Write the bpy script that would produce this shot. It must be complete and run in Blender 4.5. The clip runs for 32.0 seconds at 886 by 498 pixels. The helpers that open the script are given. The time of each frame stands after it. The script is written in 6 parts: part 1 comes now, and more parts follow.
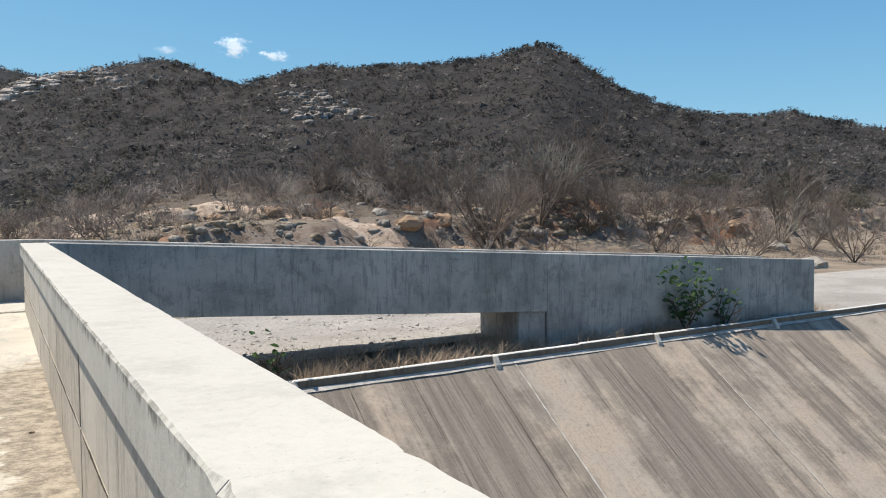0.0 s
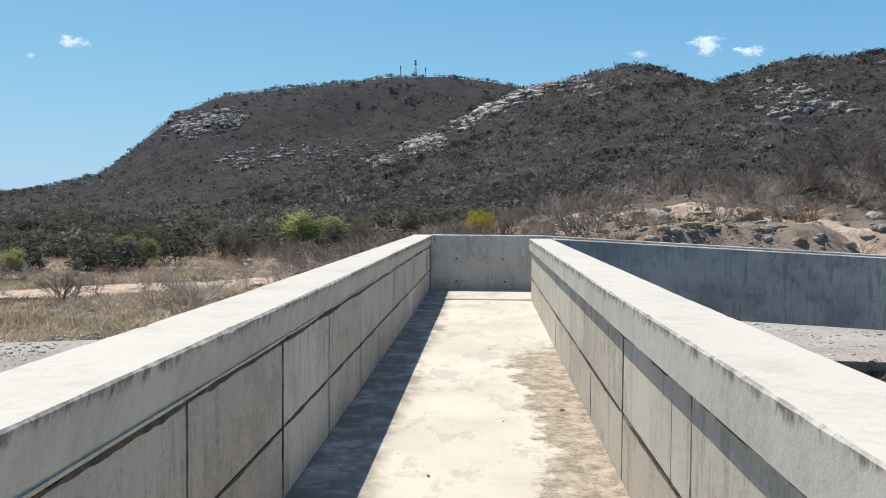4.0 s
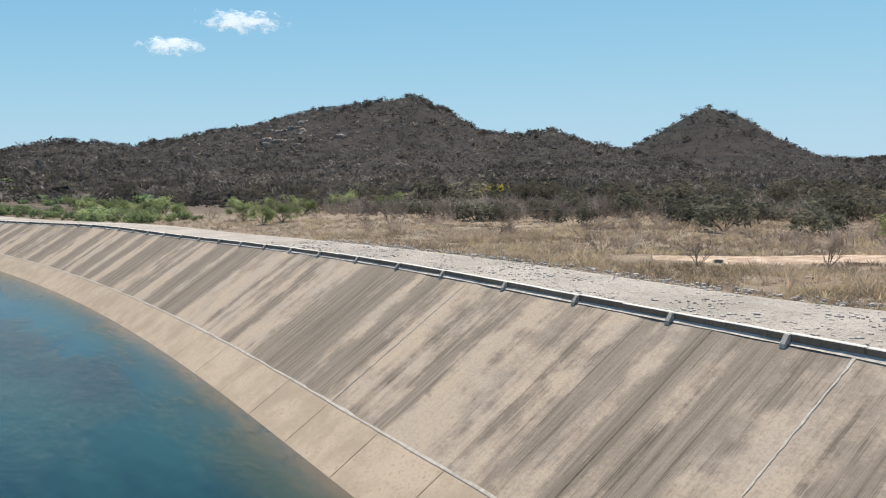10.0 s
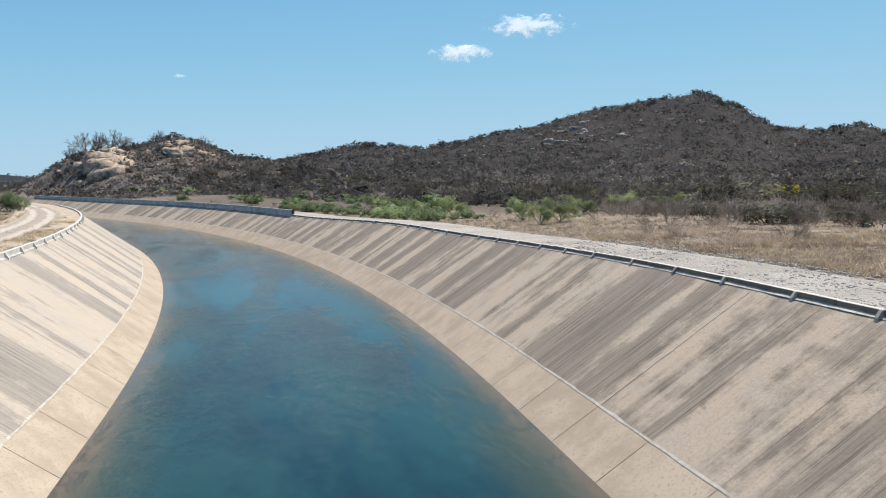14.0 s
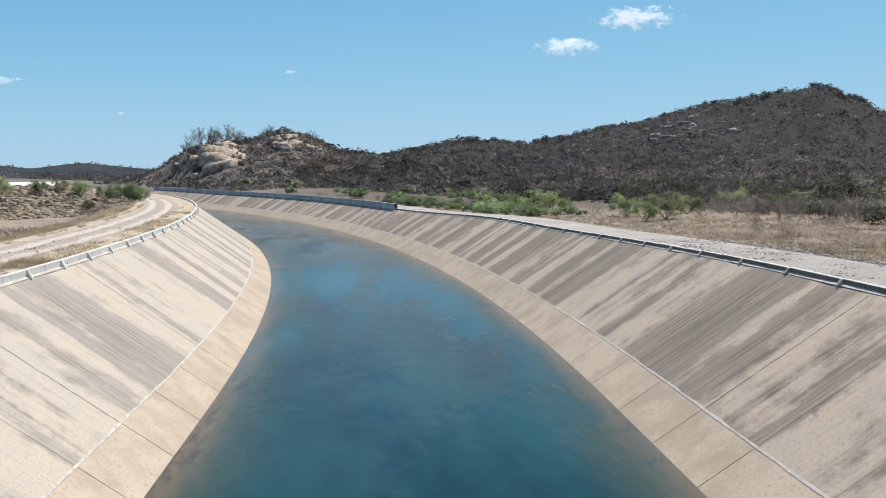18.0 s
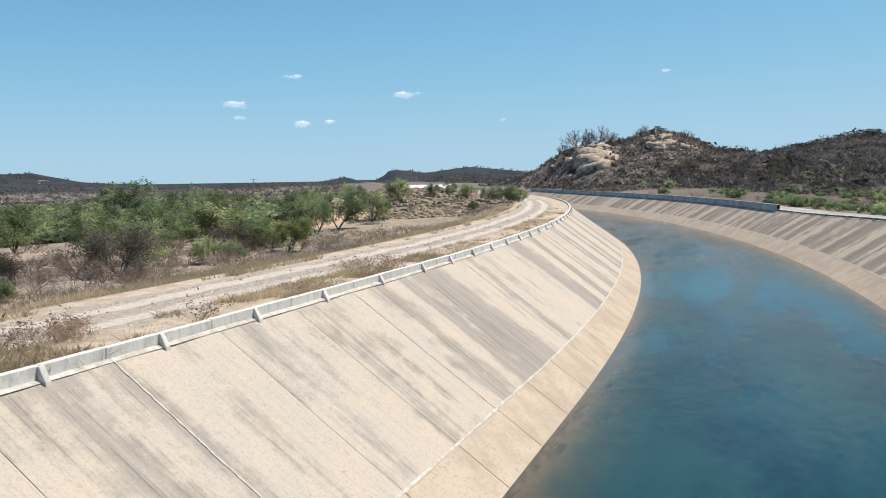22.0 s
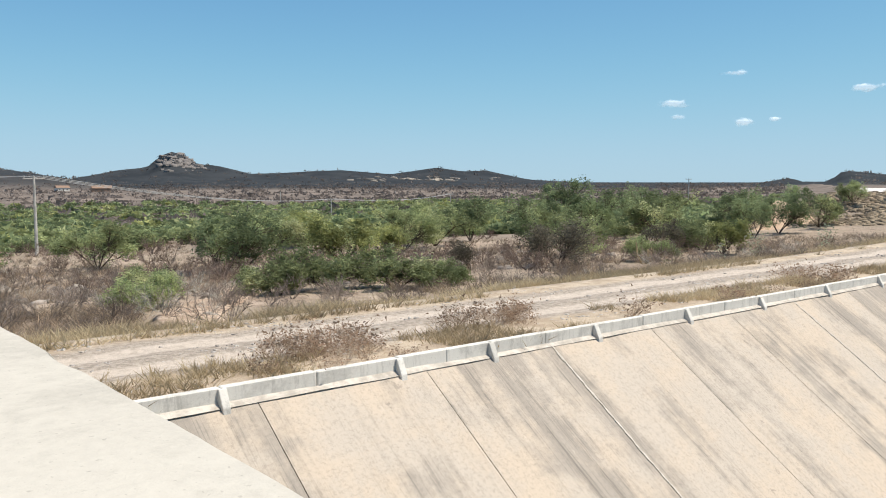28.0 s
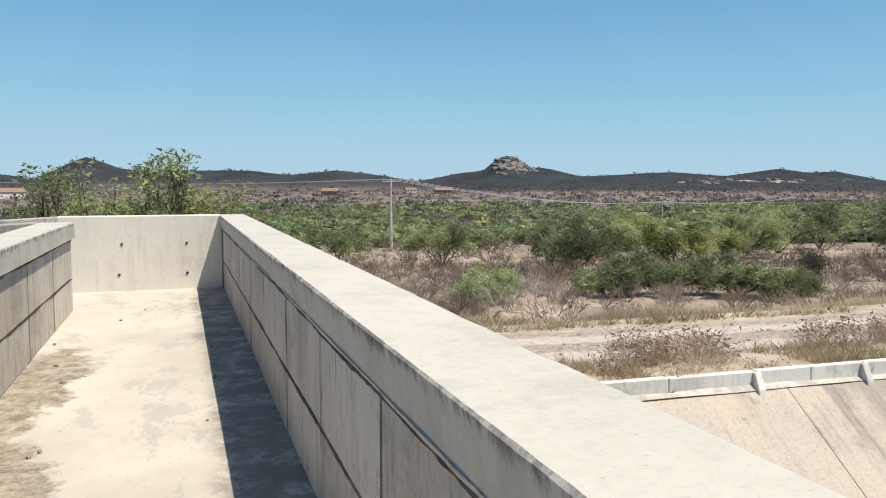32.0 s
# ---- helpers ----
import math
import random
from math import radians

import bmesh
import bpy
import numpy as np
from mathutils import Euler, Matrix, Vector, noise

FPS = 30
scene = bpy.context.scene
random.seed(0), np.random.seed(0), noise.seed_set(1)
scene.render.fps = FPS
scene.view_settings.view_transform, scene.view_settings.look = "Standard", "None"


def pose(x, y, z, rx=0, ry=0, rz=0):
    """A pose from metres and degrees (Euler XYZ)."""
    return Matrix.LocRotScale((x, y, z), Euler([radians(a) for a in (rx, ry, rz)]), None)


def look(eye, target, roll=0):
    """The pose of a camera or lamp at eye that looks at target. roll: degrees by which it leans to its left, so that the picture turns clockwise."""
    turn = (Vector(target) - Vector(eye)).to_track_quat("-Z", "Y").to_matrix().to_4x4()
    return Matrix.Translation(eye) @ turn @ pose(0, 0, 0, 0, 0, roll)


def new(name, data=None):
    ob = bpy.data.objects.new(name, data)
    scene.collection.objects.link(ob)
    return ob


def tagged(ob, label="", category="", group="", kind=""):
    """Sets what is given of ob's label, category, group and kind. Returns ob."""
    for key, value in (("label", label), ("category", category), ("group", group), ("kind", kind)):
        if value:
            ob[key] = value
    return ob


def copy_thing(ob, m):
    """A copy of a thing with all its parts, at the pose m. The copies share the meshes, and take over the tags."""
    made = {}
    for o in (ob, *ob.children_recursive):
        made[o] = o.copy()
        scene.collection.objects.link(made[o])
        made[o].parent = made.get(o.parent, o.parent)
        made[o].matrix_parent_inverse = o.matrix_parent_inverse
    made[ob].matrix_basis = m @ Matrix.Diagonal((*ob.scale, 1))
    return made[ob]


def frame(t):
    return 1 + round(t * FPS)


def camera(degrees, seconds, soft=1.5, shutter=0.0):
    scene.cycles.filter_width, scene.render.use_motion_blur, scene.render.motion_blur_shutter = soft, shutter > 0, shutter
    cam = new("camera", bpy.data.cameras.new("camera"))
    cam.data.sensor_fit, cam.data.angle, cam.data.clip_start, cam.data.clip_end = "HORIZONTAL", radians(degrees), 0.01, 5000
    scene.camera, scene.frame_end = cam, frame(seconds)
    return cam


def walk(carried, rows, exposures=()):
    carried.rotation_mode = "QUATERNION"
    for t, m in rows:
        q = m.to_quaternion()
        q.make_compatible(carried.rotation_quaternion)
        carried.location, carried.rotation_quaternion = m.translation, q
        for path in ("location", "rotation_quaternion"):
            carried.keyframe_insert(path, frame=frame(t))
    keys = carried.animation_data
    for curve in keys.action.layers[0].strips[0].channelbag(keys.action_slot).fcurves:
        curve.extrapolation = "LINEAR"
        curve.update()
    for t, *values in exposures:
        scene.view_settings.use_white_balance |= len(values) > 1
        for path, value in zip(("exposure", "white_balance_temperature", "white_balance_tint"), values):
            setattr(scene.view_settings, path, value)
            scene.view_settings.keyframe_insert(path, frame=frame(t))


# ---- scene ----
cam = camera(56.2, 32.0, soft=1.0)

# seconds, x, y, z, tilt, roll, turn
PATH = [
    (0.0, 0.600, -0.950, 1.65, 87.44, 0.54, -28.37),
    (0.5, 0.546, -0.950, 1.65, 87.86, 0.75, -25.08),
    (1.0, 0.463, -0.950, 1.65, 87.87, 0.75, -21.66),
    (1.5, 0.386, -0.950, 1.65, 87.87, 0.60, -18.22),
    (2.0, 0.308, -0.950, 1.65, 87.86, 0.45, -14.12),
    (2.5, 0.267, -0.950, 1.65, 87.85, 0.28, -9.94),
    (3.0, 0.226, -0.950, 1.65, 88.01, 0.13, -6.73),
    (3.5, 0.190, -0.950, 1.65, 87.73, -0.02, -1.96),
    (5.5, -0.000, -0.750, 1.65, 86.76, -1.44, 14.44),
    (6.0, -0.040, -0.700, 1.65, 86.63, -1.38, 17.69),
    (6.5, -0.120, -0.650, 1.65, 86.28, -1.05, 23.12),
    (7.0, -0.200, -0.600, 1.65, 85.96, -0.76, 29.27),
    (7.5, -0.230, -0.510, 1.65, 86.04, -0.85, 35.95),
    (8.0, -0.260, -0.420, 1.65, 86.11, -1.01, 39.33),
    (8.5, -0.403, -0.355, 1.65, 85.73, -0.98, 42.21),
    (9.0, -0.545, -0.290, 1.65, 85.85, -0.21, 51.69),
    (9.5, -0.673, -0.235, 1.65, 85.27, -0.03, 56.15),
    (10.0, -0.800, -0.180, 1.65, 84.96, 0.44, 59.44),
    (10.5, -0.830, -0.150, 1.65, 85.20, -0.12, 66.39),
    (11.0, -0.850, -0.120, 1.65, 84.88, -0.05, 69.72),
    (11.5, -0.860, -0.090, 1.65, 84.73, 0.09, 71.24),
    (12.0, -0.880, -0.060, 1.65, 84.76, 0.30, 73.14),
    (12.5, -0.880, -0.030, 1.65, 84.83, 0.55, 75.61),
    (13.0, -0.880, 0.000, 1.65, 84.81, 0.68, 77.10),
    (13.5, -0.880, 0.000, 1.65, 84.87, 0.40, 77.59),
    (14.0, -0.880, 0.000, 1.65, 85.14, 0.54, 78.54),
    (14.5, -0.880, 0.000, 1.65, 85.06, 0.42, 79.21),
    (15.0, -0.880, 0.000, 1.65, 85.04, 0.60, 81.02),
    (15.5, -0.880, 0.000, 1.65, 84.97, 0.50, 81.96),
    (17.5, -0.870, 0.000, 1.65, 84.85, 0.21, 85.05),
    (18.0, -0.870, 0.000, 1.65, 84.82, 0.11, 85.57),
    (18.5, -0.870, 0.000, 1.65, 84.69, 0.20, 86.65),
    (19.0, -0.870, 0.000, 1.65, 84.68, 0.17, 88.80),
    (19.5, -0.870, 0.000, 1.65, 84.79, 0.24, 91.96),
    (20.0, -0.870, 0.000, 1.65, 84.81, 0.30, 95.26),
    (20.5, -0.870, 0.000, 1.65, 84.76, 0.54, 98.51),
    (21.0, -0.870, 0.000, 1.65, 84.76, 0.44, 101.81),
    (21.5, -0.870, 0.000, 1.65, 84.93, 0.73, 105.60),
    (22.0, -0.870, 0.000, 1.65, 85.10, 0.92, 110.78),
    (22.5, -0.860, 0.000, 1.65, 85.17, 0.88, 114.17),
    (23.0, -0.860, 0.000, 1.65, 85.24, 0.96, 117.42),
    (23.5, -0.860, 0.000, 1.65, 85.25, 0.87, 119.91),
    (24.0, -0.860, 0.000, 1.65, 85.06, 1.11, 123.45),
    (24.5, -0.860, 0.000, 1.65, 84.98, 1.21, 126.26),
    (25.0, -0.860, 0.000, 1.65, 85.15, 1.19, 128.34),
    (25.5, -0.860, 0.000, 1.65, 85.25, 1.27, 131.00),
    (27.5, -0.740, 0.000, 1.65, 85.36, -0.26, 136.62),
    (28.0, -0.700, 0.000, 1.65, 85.29, -0.00, 140.04),
    (28.5, -0.662, -0.010, 1.65, 85.28, -0.13, 142.30),
    (29.0, -0.625, -0.020, 1.65, 85.36, -0.07, 144.62),
    (29.5, -0.568, -0.060, 1.65, 85.18, -0.02, 147.32),
    (30.0, -0.510, -0.100, 1.65, 85.20, 0.04, 151.64),
    (30.5, -0.473, -0.115, 1.65, 85.27, 0.12, 154.21),
    (31.0, -0.435, -0.130, 1.65, 85.31, 0.09, 156.96),
    (31.5, -0.392, -0.165, 1.65, 85.38, 0.03, 159.44),
    (32.0, -0.350, -0.200, 1.65, 85.46, 0.06, 162.36),
]
walk(cam, [(t, pose(x, y, z, rx, ry, rz)) for t, x, y, z, rx, ry, rz in PATH],
     exposures=[(0.0, 0.24, 6600, 10), (3.5, 0.25, 6450, 10), (6.0, 0.34, 6850, 10), (9.0, 0.32, 6950, 10), (13.0, 0.25, 6700, 10), (17.0, 0.21, 6480, 10), (20.0, 0.19, 6450, 10), (24.0, 0.22, 6850, 10), (32.0, 0.22, 6850, 10)])

# ---- light ----
SUN_FROM = Vector((-0.32, 0.36, 1.0)).normalized()
world = bpy.data.worlds.new("sky")
scene.world = world
world.use_nodes = True
wn = world.node_tree
sky = wn.nodes.new("ShaderNodeTexSky")
sky.sky_type = "NISHITA"
sky.sun_disc = False
sky.sun_elevation = math.asin(SUN_FROM.z)
sky.sun_rotation = math.atan2(SUN_FROM.x, SUN_FROM.y)
sky.air_density, sky.dust_density, sky.ozone_density = 0.6, 0.2, 4.0
sky.altitude = 500
tint = wn.nodes.new("ShaderNodeMix")
tint.data_type, tint.blend_type = "RGBA", "MULTIPLY"
tint.inputs[0].default_value = 1.0
tint.inputs[7].default_value = (1.02, 1.50, 1.58, 1)
wn.links.new(sky.outputs[0], tint.inputs[6])
# thin haze: the sky whitens softly towards the horizon
apart, whole = wn.nodes.new("ShaderNodeSeparateColor"), wn.nodes.new("ShaderNodeCombineColor")
wn.links.new(tint.outputs[2], apart.inputs[0])
for k, limit in enumerate((3.25, 4.75, 6.1)):
    last = apart.outputs[k]
    for op, v in (("POWER", -3.0), ("ADD", limit ** -3), ("POWER", -1 / 3)):
        m = wn.nodes.new("ShaderNodeMath")
        m.operation = op
        m.inputs[1].default_value = v
        wn.links.new(last, m.inputs[0])
        last = m.outputs[0]
    wn.links.new(last, whole.inputs[k])
wn.links.new(whole.outputs[0], wn.nodes["Background"].inputs[0])
wn.nodes["Background"].inputs[1].default_value = 0.12
sun = new("sun", bpy.data.lights.new("sun", "SUN"))
sun.data.energy, sun.data.angle, sun.data.color = 5.0, radians(0.53), (1.0, 0.94, 0.85)
sun.matrix_world = look(SUN_FROM * 50, (0, 0, 0))


# ---- helpers for meshes and materials ----
def hash2(i, j, k=0):
    """A repeatable random number in 0..1 for lattice corners."""
    n = (np.asarray(i, dtype=np.int64) * 374761393 + np.asarray(j, dtype=np.int64) * 668265263 + k * 1442695041) & 0xFFFFFFFF
    n = ((n ^ (n >> 13)) * 1274126177) & 0xFFFFFFFF
    return ((n ^ (n >> 16)) & 0xFFFF) / 65535.0


def vnoise(x, y, k=0):
    xi, yi = np.floor(x), np.floor(y)
    u, v = x - xi, y - yi
    u, v = u * u * (3 - 2 * u), v * v * (3 - 2 * v)
    a, b = hash2(xi, yi, k), hash2(xi + 1, yi, k)
    c, d = hash2(xi, yi + 1, k), hash2(xi + 1, yi + 1, k)
    return (a * (1 - u) + b * u) * (1 - v) + (c * (1 - u) + d * u) * v


def fbm(x, y, size, octaves=4, k=0):
    """Fractal noise, about -1 to 1."""
    total, amp, norm = 0.0, 1.0, 0.0
    for o in range(octaves):
        total = total + amp * (vnoise(x / size + 17.3 * o, y / size - 9.1 * o, k + o) * 2 - 1)
        norm += amp
        amp, size = amp * 0.5, size * 0.5
    return total / norm


def smooth(a, b, x):
    u = np.clip((np.asarray(x, dtype=float) - a) / (b - a), 0, 1)
    return u * u * (3 - 2 * u)


def mesh_of(name, verts, faces, mat=None, smooth_shade=False, slots=None):
    me = bpy.data.meshes.new(name)
    v = np.asarray(verts, dtype=np.float32).reshape(-1, 3)
    f = np.asarray(faces, dtype=np.int32)
    me.vertices.add(len(v))
    me.vertices.foreach_set("co", v.ravel())
    n, k = f.shape
    me.loops.add(n * k)
    me.loops.foreach_set("vertex_index", f.ravel())
    me.polygons.add(n)
    me.polygons.foreach_set("loop_start", np.arange(0, n * k, k, dtype=np.int32))
    me.update(calc_edges=True)
    me.validate()
    if smooth_shade:
        me.shade_smooth()
    for m in mat if isinstance(mat, list) else [mat] if mat else []:
        me.materials.append(m)
    if slots is not None:
        me.polygons.foreach_set("material_index", np.asarray(slots, dtype=np.int32))
    return me


def grid_faces(rows, cols, wrap=False):
    i, j = np.meshgrid(np.arange(rows - 1), np.arange(cols if wrap else cols - 1), indexing="ij")
    a, b = (i * cols + j).ravel(), (i * cols + (j + 1) % cols).ravel()
    return np.stack([a, b, b + cols, a + cols], 1)


def part(name, bm, mat, parent=None, label=""):
    me = bpy.data.meshes.new(name)
    bm.to_mesh(me)
    bm.free()
    me.materials.append(mat)
    ob = new(name, me)
    if parent:
        ob.parent = parent
    if label:
        ob["label"] = label
    return ob


def box(x0, x1, y0, y1, z0, z1, bevel=0.0, bm=None):
    bm = bm or bmesh.new()
    m = Matrix.LocRotScale(((x0 + x1) / 2, (y0 + y1) / 2, (z0 + z1) / 2), None, (x1 - x0, y1 - y0, z1 - z0))
    r = bmesh.ops.create_cube(bm, size=1, matrix=m)
    if bevel:
        es = list({e for v in r["verts"] for e in v.link_edges})
        bmesh.ops.bevel(bm, geom=es, offset=bevel, segments=1, affect="EDGES")
    return bm


ALBEDO = 0.87  # all base colours lie a little under the values written below


class Nodes:
    """Short hand for a node material."""

    def __init__(self, name, rough=0.9, metal=0.0, spec=0.3):
        self.mat = bpy.data.materials.new(name)
        self.mat.use_nodes = True
        self.t = self.mat.node_tree
        self.b = self.t.nodes["Principled BSDF"]
        self.b.inputs["Roughness"].default_value = rough
        self.b.inputs["Metallic"].default_value = metal
        self.b.inputs["Specular IOR Level"].default_value = spec

    def node(self, kind, **kw):
        n = self.t.nodes.new(kind)
        for k, v in kw.items():
            n.inputs[k].default_value = v
        return n

    def link(self, a, b):
        self.t.links.new(a, b)

    def pos(self, scale=(1, 1, 1), turn=(0, 0, 0), local=False):
        g = self.t.nodes.new("ShaderNodeTexCoord") if local else self.t.nodes.new("ShaderNodeNewGeometry")
        m = self.t.nodes.new("ShaderNodeMapping")
        m.inputs["Scale"].default_value = scale
        m.inputs["Rotation"].default_value = turn
        self.link(g.outputs["Object" if local else "Position"], m.inputs[0])
        return m.outputs[0]

    def noise(self, vec, scale, detail=4, rough=0.6, lo=None, hi=None):
        n = self.node("ShaderNodeTexNoise", Scale=scale, Detail=detail, Roughness=rough)
        self.link(vec, n.inputs["Vector"])
        return self.ramp(n.outputs[0], lo, hi) if lo is not None else n.outputs[0]

    def ramp(self, fac, lo, hi, a=0.0, b=1.0):
        m = self.node("ShaderNodeMapRange")
        m.interpolation_type = "SMOOTHSTEP"
        for i, v in enumerate((lo, hi, a, b)):
            m.inputs[i + 1].default_value = v
        self.link(fac, m.inputs[0])
        return m.outputs[0]

    def math(self, op, a, b=0.5):
        m = self.t.nodes.new("ShaderNodeMath")
        m.operation = op
        for s, v in zip(m.inputs, (a, b)):
            if isinstance(v, (int, float)):
                s.default_value = v
            else:
                self.link(v, s)
        return m.outputs[0]

    def mix(self, fac, a, b, mode="MIX"):
        m = self.t.nodes.new("ShaderNodeMix")
        m.data_type, m.blend_type = "RGBA", mode
        for s, v in ((m.inputs[0], fac), (m.inputs[6], a), (m.inputs[7], b)):
            if isinstance(v, (int, float)):
                s.default_value = v
            elif isinstance(v, tuple):
                s.default_value = (*(c * ALBEDO for c in v), 1)
            else:
                self.link(v, s)
        return m.outputs[2]

    def colour(self, c):
        self.link(c, self.b.inputs["Base Color"])

    def bump(self, h, strength=0.4, dist=0.02):
        b = self.node("ShaderNodeBump", Strength=strength, Distance=dist)
        self.link(h, b.inputs["Height"])
        self.link(b.outputs[0], self.b.inputs["Normal"])
        return self


# ---- materials ----
def concrete(name, light, dark, streak=0.35, scale=1.0, stain=0.5, tone=0.0, drips=0.0, mould=0.0):
    n = Nodes(name, 0.92, spec=0.2)
    p = n.pos()
    big = n.noise(p, 0.5 * scale, 5, 0.65, 0.35, 0.7)
    fine = n.noise(p, 26 * scale, 4, 0.7)
    run = n.noise(n.pos((3.0, 3.0, 0.35)), 2.2 * scale, 8, 0.8, 0.50, 0.62)
    grime = n.noise(p, 1.7 * scale, 9, 0.75, 0.50, 0.62)
    c = n.mix(n.math("MULTIPLY", big, stain), light, dark)
    own = n.t.nodes.new("ShaderNodeObjectInfo").outputs["Random"]
    c = n.mix(n.ramp(own, 0.2, 1.0, 0.0, tone), c, tuple(v * f for v, f in zip(dark, (0.98, 0.9, 0.8))))
    c = n.mix(n.math("MULTIPLY", run, streak), c, tuple(v * 0.42 for v in dark))
    c = n.mix(n.math("MULTIPLY", grime, 0.15 + streak * 0.6), c, tuple(v * 0.55 for v in dark))
    if drips:
        # short black weep marks, and mould that frays down from the upper edge
        weep = n.noise(n.pos((17, 17, 1.9)), 1.0, 3, 0.6, 0.655, 0.70)
        weep = n.math("MULTIPLY", weep, n.noise(p, 1.4, 4, 0.7, 0.44, 0.58))
        c = n.mix(n.math("MULTIPLY", weep, drips), c, tuple(v * 0.22 for v in dark))
        crazed = n.noise(n.pos((1, 1, 1), (0.5, 0.2, 0.1)), 5.0, 10, 0.82, 0.60, 0.64)
        c = n.mix(n.math("MULTIPLY", crazed, drips * 0.7), c, tuple(v * 0.5 for v in dark))
    if mould:
        high = n.t.nodes.new("ShaderNodeSeparateXYZ")
        n.link(p, high.inputs[0])
        lie = n.t.nodes.new("ShaderNodeSeparateXYZ")
        n.link(n.t.nodes.new("ShaderNodeNewGeometry").outputs["True Normal"], lie.inputs[0])
        upright = n.ramp(n.math("ABSOLUTE", lie.outputs[2]), 0.9, 0.6)
        reach = n.math("ADD", n.math("SUBTRACT", 1.15, high.outputs[2]), n.math("MULTIPLY", n.math("SUBTRACT", 0.55, n.noise(n.pos((3, 3, 0.8)), 2.0, 9, 0.8)), 0.30))
        spots = n.noise(n.pos((9, 9, 3)), 1.0, 6, 0.75, 0.40, 0.55)
        c = n.mix(n.math("MULTIPLY", n.math("MULTIPLY", n.ramp(reach, 0.075, 0.02), upright), n.math("MULTIPLY", spots, mould)), c, (0.06, 0.052, 0.042))
        # upright coping faces greyed in patches: shade put into the colour
        c = n.mix(n.math("MULTIPLY", n.math("MULTIPLY", upright, 0.4), n.noise(n.pos((1.2, 1.2, 0.5)), 1.6, 8, 0.75, 0.42, 0.62)), c, tuple(v * 0.62 for v in dark))
    pits = n.noise(p, 60 * scale, 2, 0.5, 0.66, 0.72)
    c = n.mix(n.math("MULTIPLY", pits, 0.35), c, tuple(v * 0.4 for v in dark))
    c = n.mix(n.ramp(fine, 0.3, 0.7, 0.0, 0.25), c, tuple(min(v * 1.2, 0.9) for v in light))
    n.colour(c)
    n.bump(n.math("ADD", fine, n.math("MULTIPLY", big, 0.6)), 0.35, 0.008)
    return n.mat


M_WALL = concrete("parapet_concrete", (0.68, 0.63, 0.55), (0.36, 0.325, 0.28), 0.4, 1.0, 0.6, 0.45, 0.85)
M_CAP = concrete("coping_concrete", (0.60, 0.565, 0.495), (0.485, 0.455, 0.40), 0.12, 1.0, 0.5, 0.0, 0.0, 0.9)


def floor_material():
    n = Nodes("deck_screed", 0.9, spec=0.2)
    p = n.pos()
    base = n.mix(n.noise(p, 0.7, 5, 0.6, 0.35, 0.7), (0.66, 0.605, 0.51), (0.53, 0.485, 0.41))
    damp = n.noise(n.pos((1.6, 0.7, 1)), 1.3, 8, 0.75, 0.53, 0.57)
    base = n.mix(n.math("MULTIPLY", damp, 0.38), base, (0.34, 0.33, 0.31))
    sep = n.t.nodes.new("ShaderNodeSeparateXYZ")
    n.link(p, sep.inputs[0])
    wander = n.math("MULTIPLY", n.math("SUBTRACT", n.noise(p, 0.8, 9, 0.72), 0.5), 2.4)
    drift = n.ramp(n.math("ADD", sep.outputs[0], wander), 0.42, 0.56)
    reach = n.ramp(n.math("ADD", n.math("ABSOLUTE", sep.outputs[1]), n.math("MULTIPLY", wander, 3.0)), 9.5, 8.5)
    # silty dark strip that deepens the west wall's shadow by colour
    silt_shade = n.ramp(n.math("ADD", sep.outputs[0], n.math("MULTIPLY", wander, 0.25)), -0.42, -0.62)
    base = n.mix(n.math("MULTIPLY", n.math("MULTIPLY", silt_shade, n.noise(p, 3.0, 7, 0.75, 0.34, 0.56)), 0.75), base, (0.19, 0.17, 0.145))
    grit = n.noise(p, 6, 10, 0.86, 0.40, 0.60)
    mud = n.mix(grit, (0.48, 0.405, 0.31), (0.18, 0.148, 0.11))
    base = n.mix(n.math("MULTIPLY", n.math("MULTIPLY", drift, reach), 0.9), base, mud)
    specks = n.noise(n.pos((1.6, 0.9, 1)), 16, 5, 0.7, 0.63, 0.69)
    base = n.mix(n.math("MULTIPLY", specks, 0.6), base, (0.16, 0.13, 0.10))
    n.colour(base)
    n.bump(n.noise(p, 18, 5, 0.7), 0.4, 0.012)
    return n.mat


M_FLOOR = floor_material()
# south end wall: sun and floor bounce lighten its base colour
M_END_LIT = concrete("sunlit_end_wall_concrete", (0.80, 0.75, 0.665), (0.66, 0.615, 0.545), 0.15, 1.0, 0.5, 0.0, 0.4)


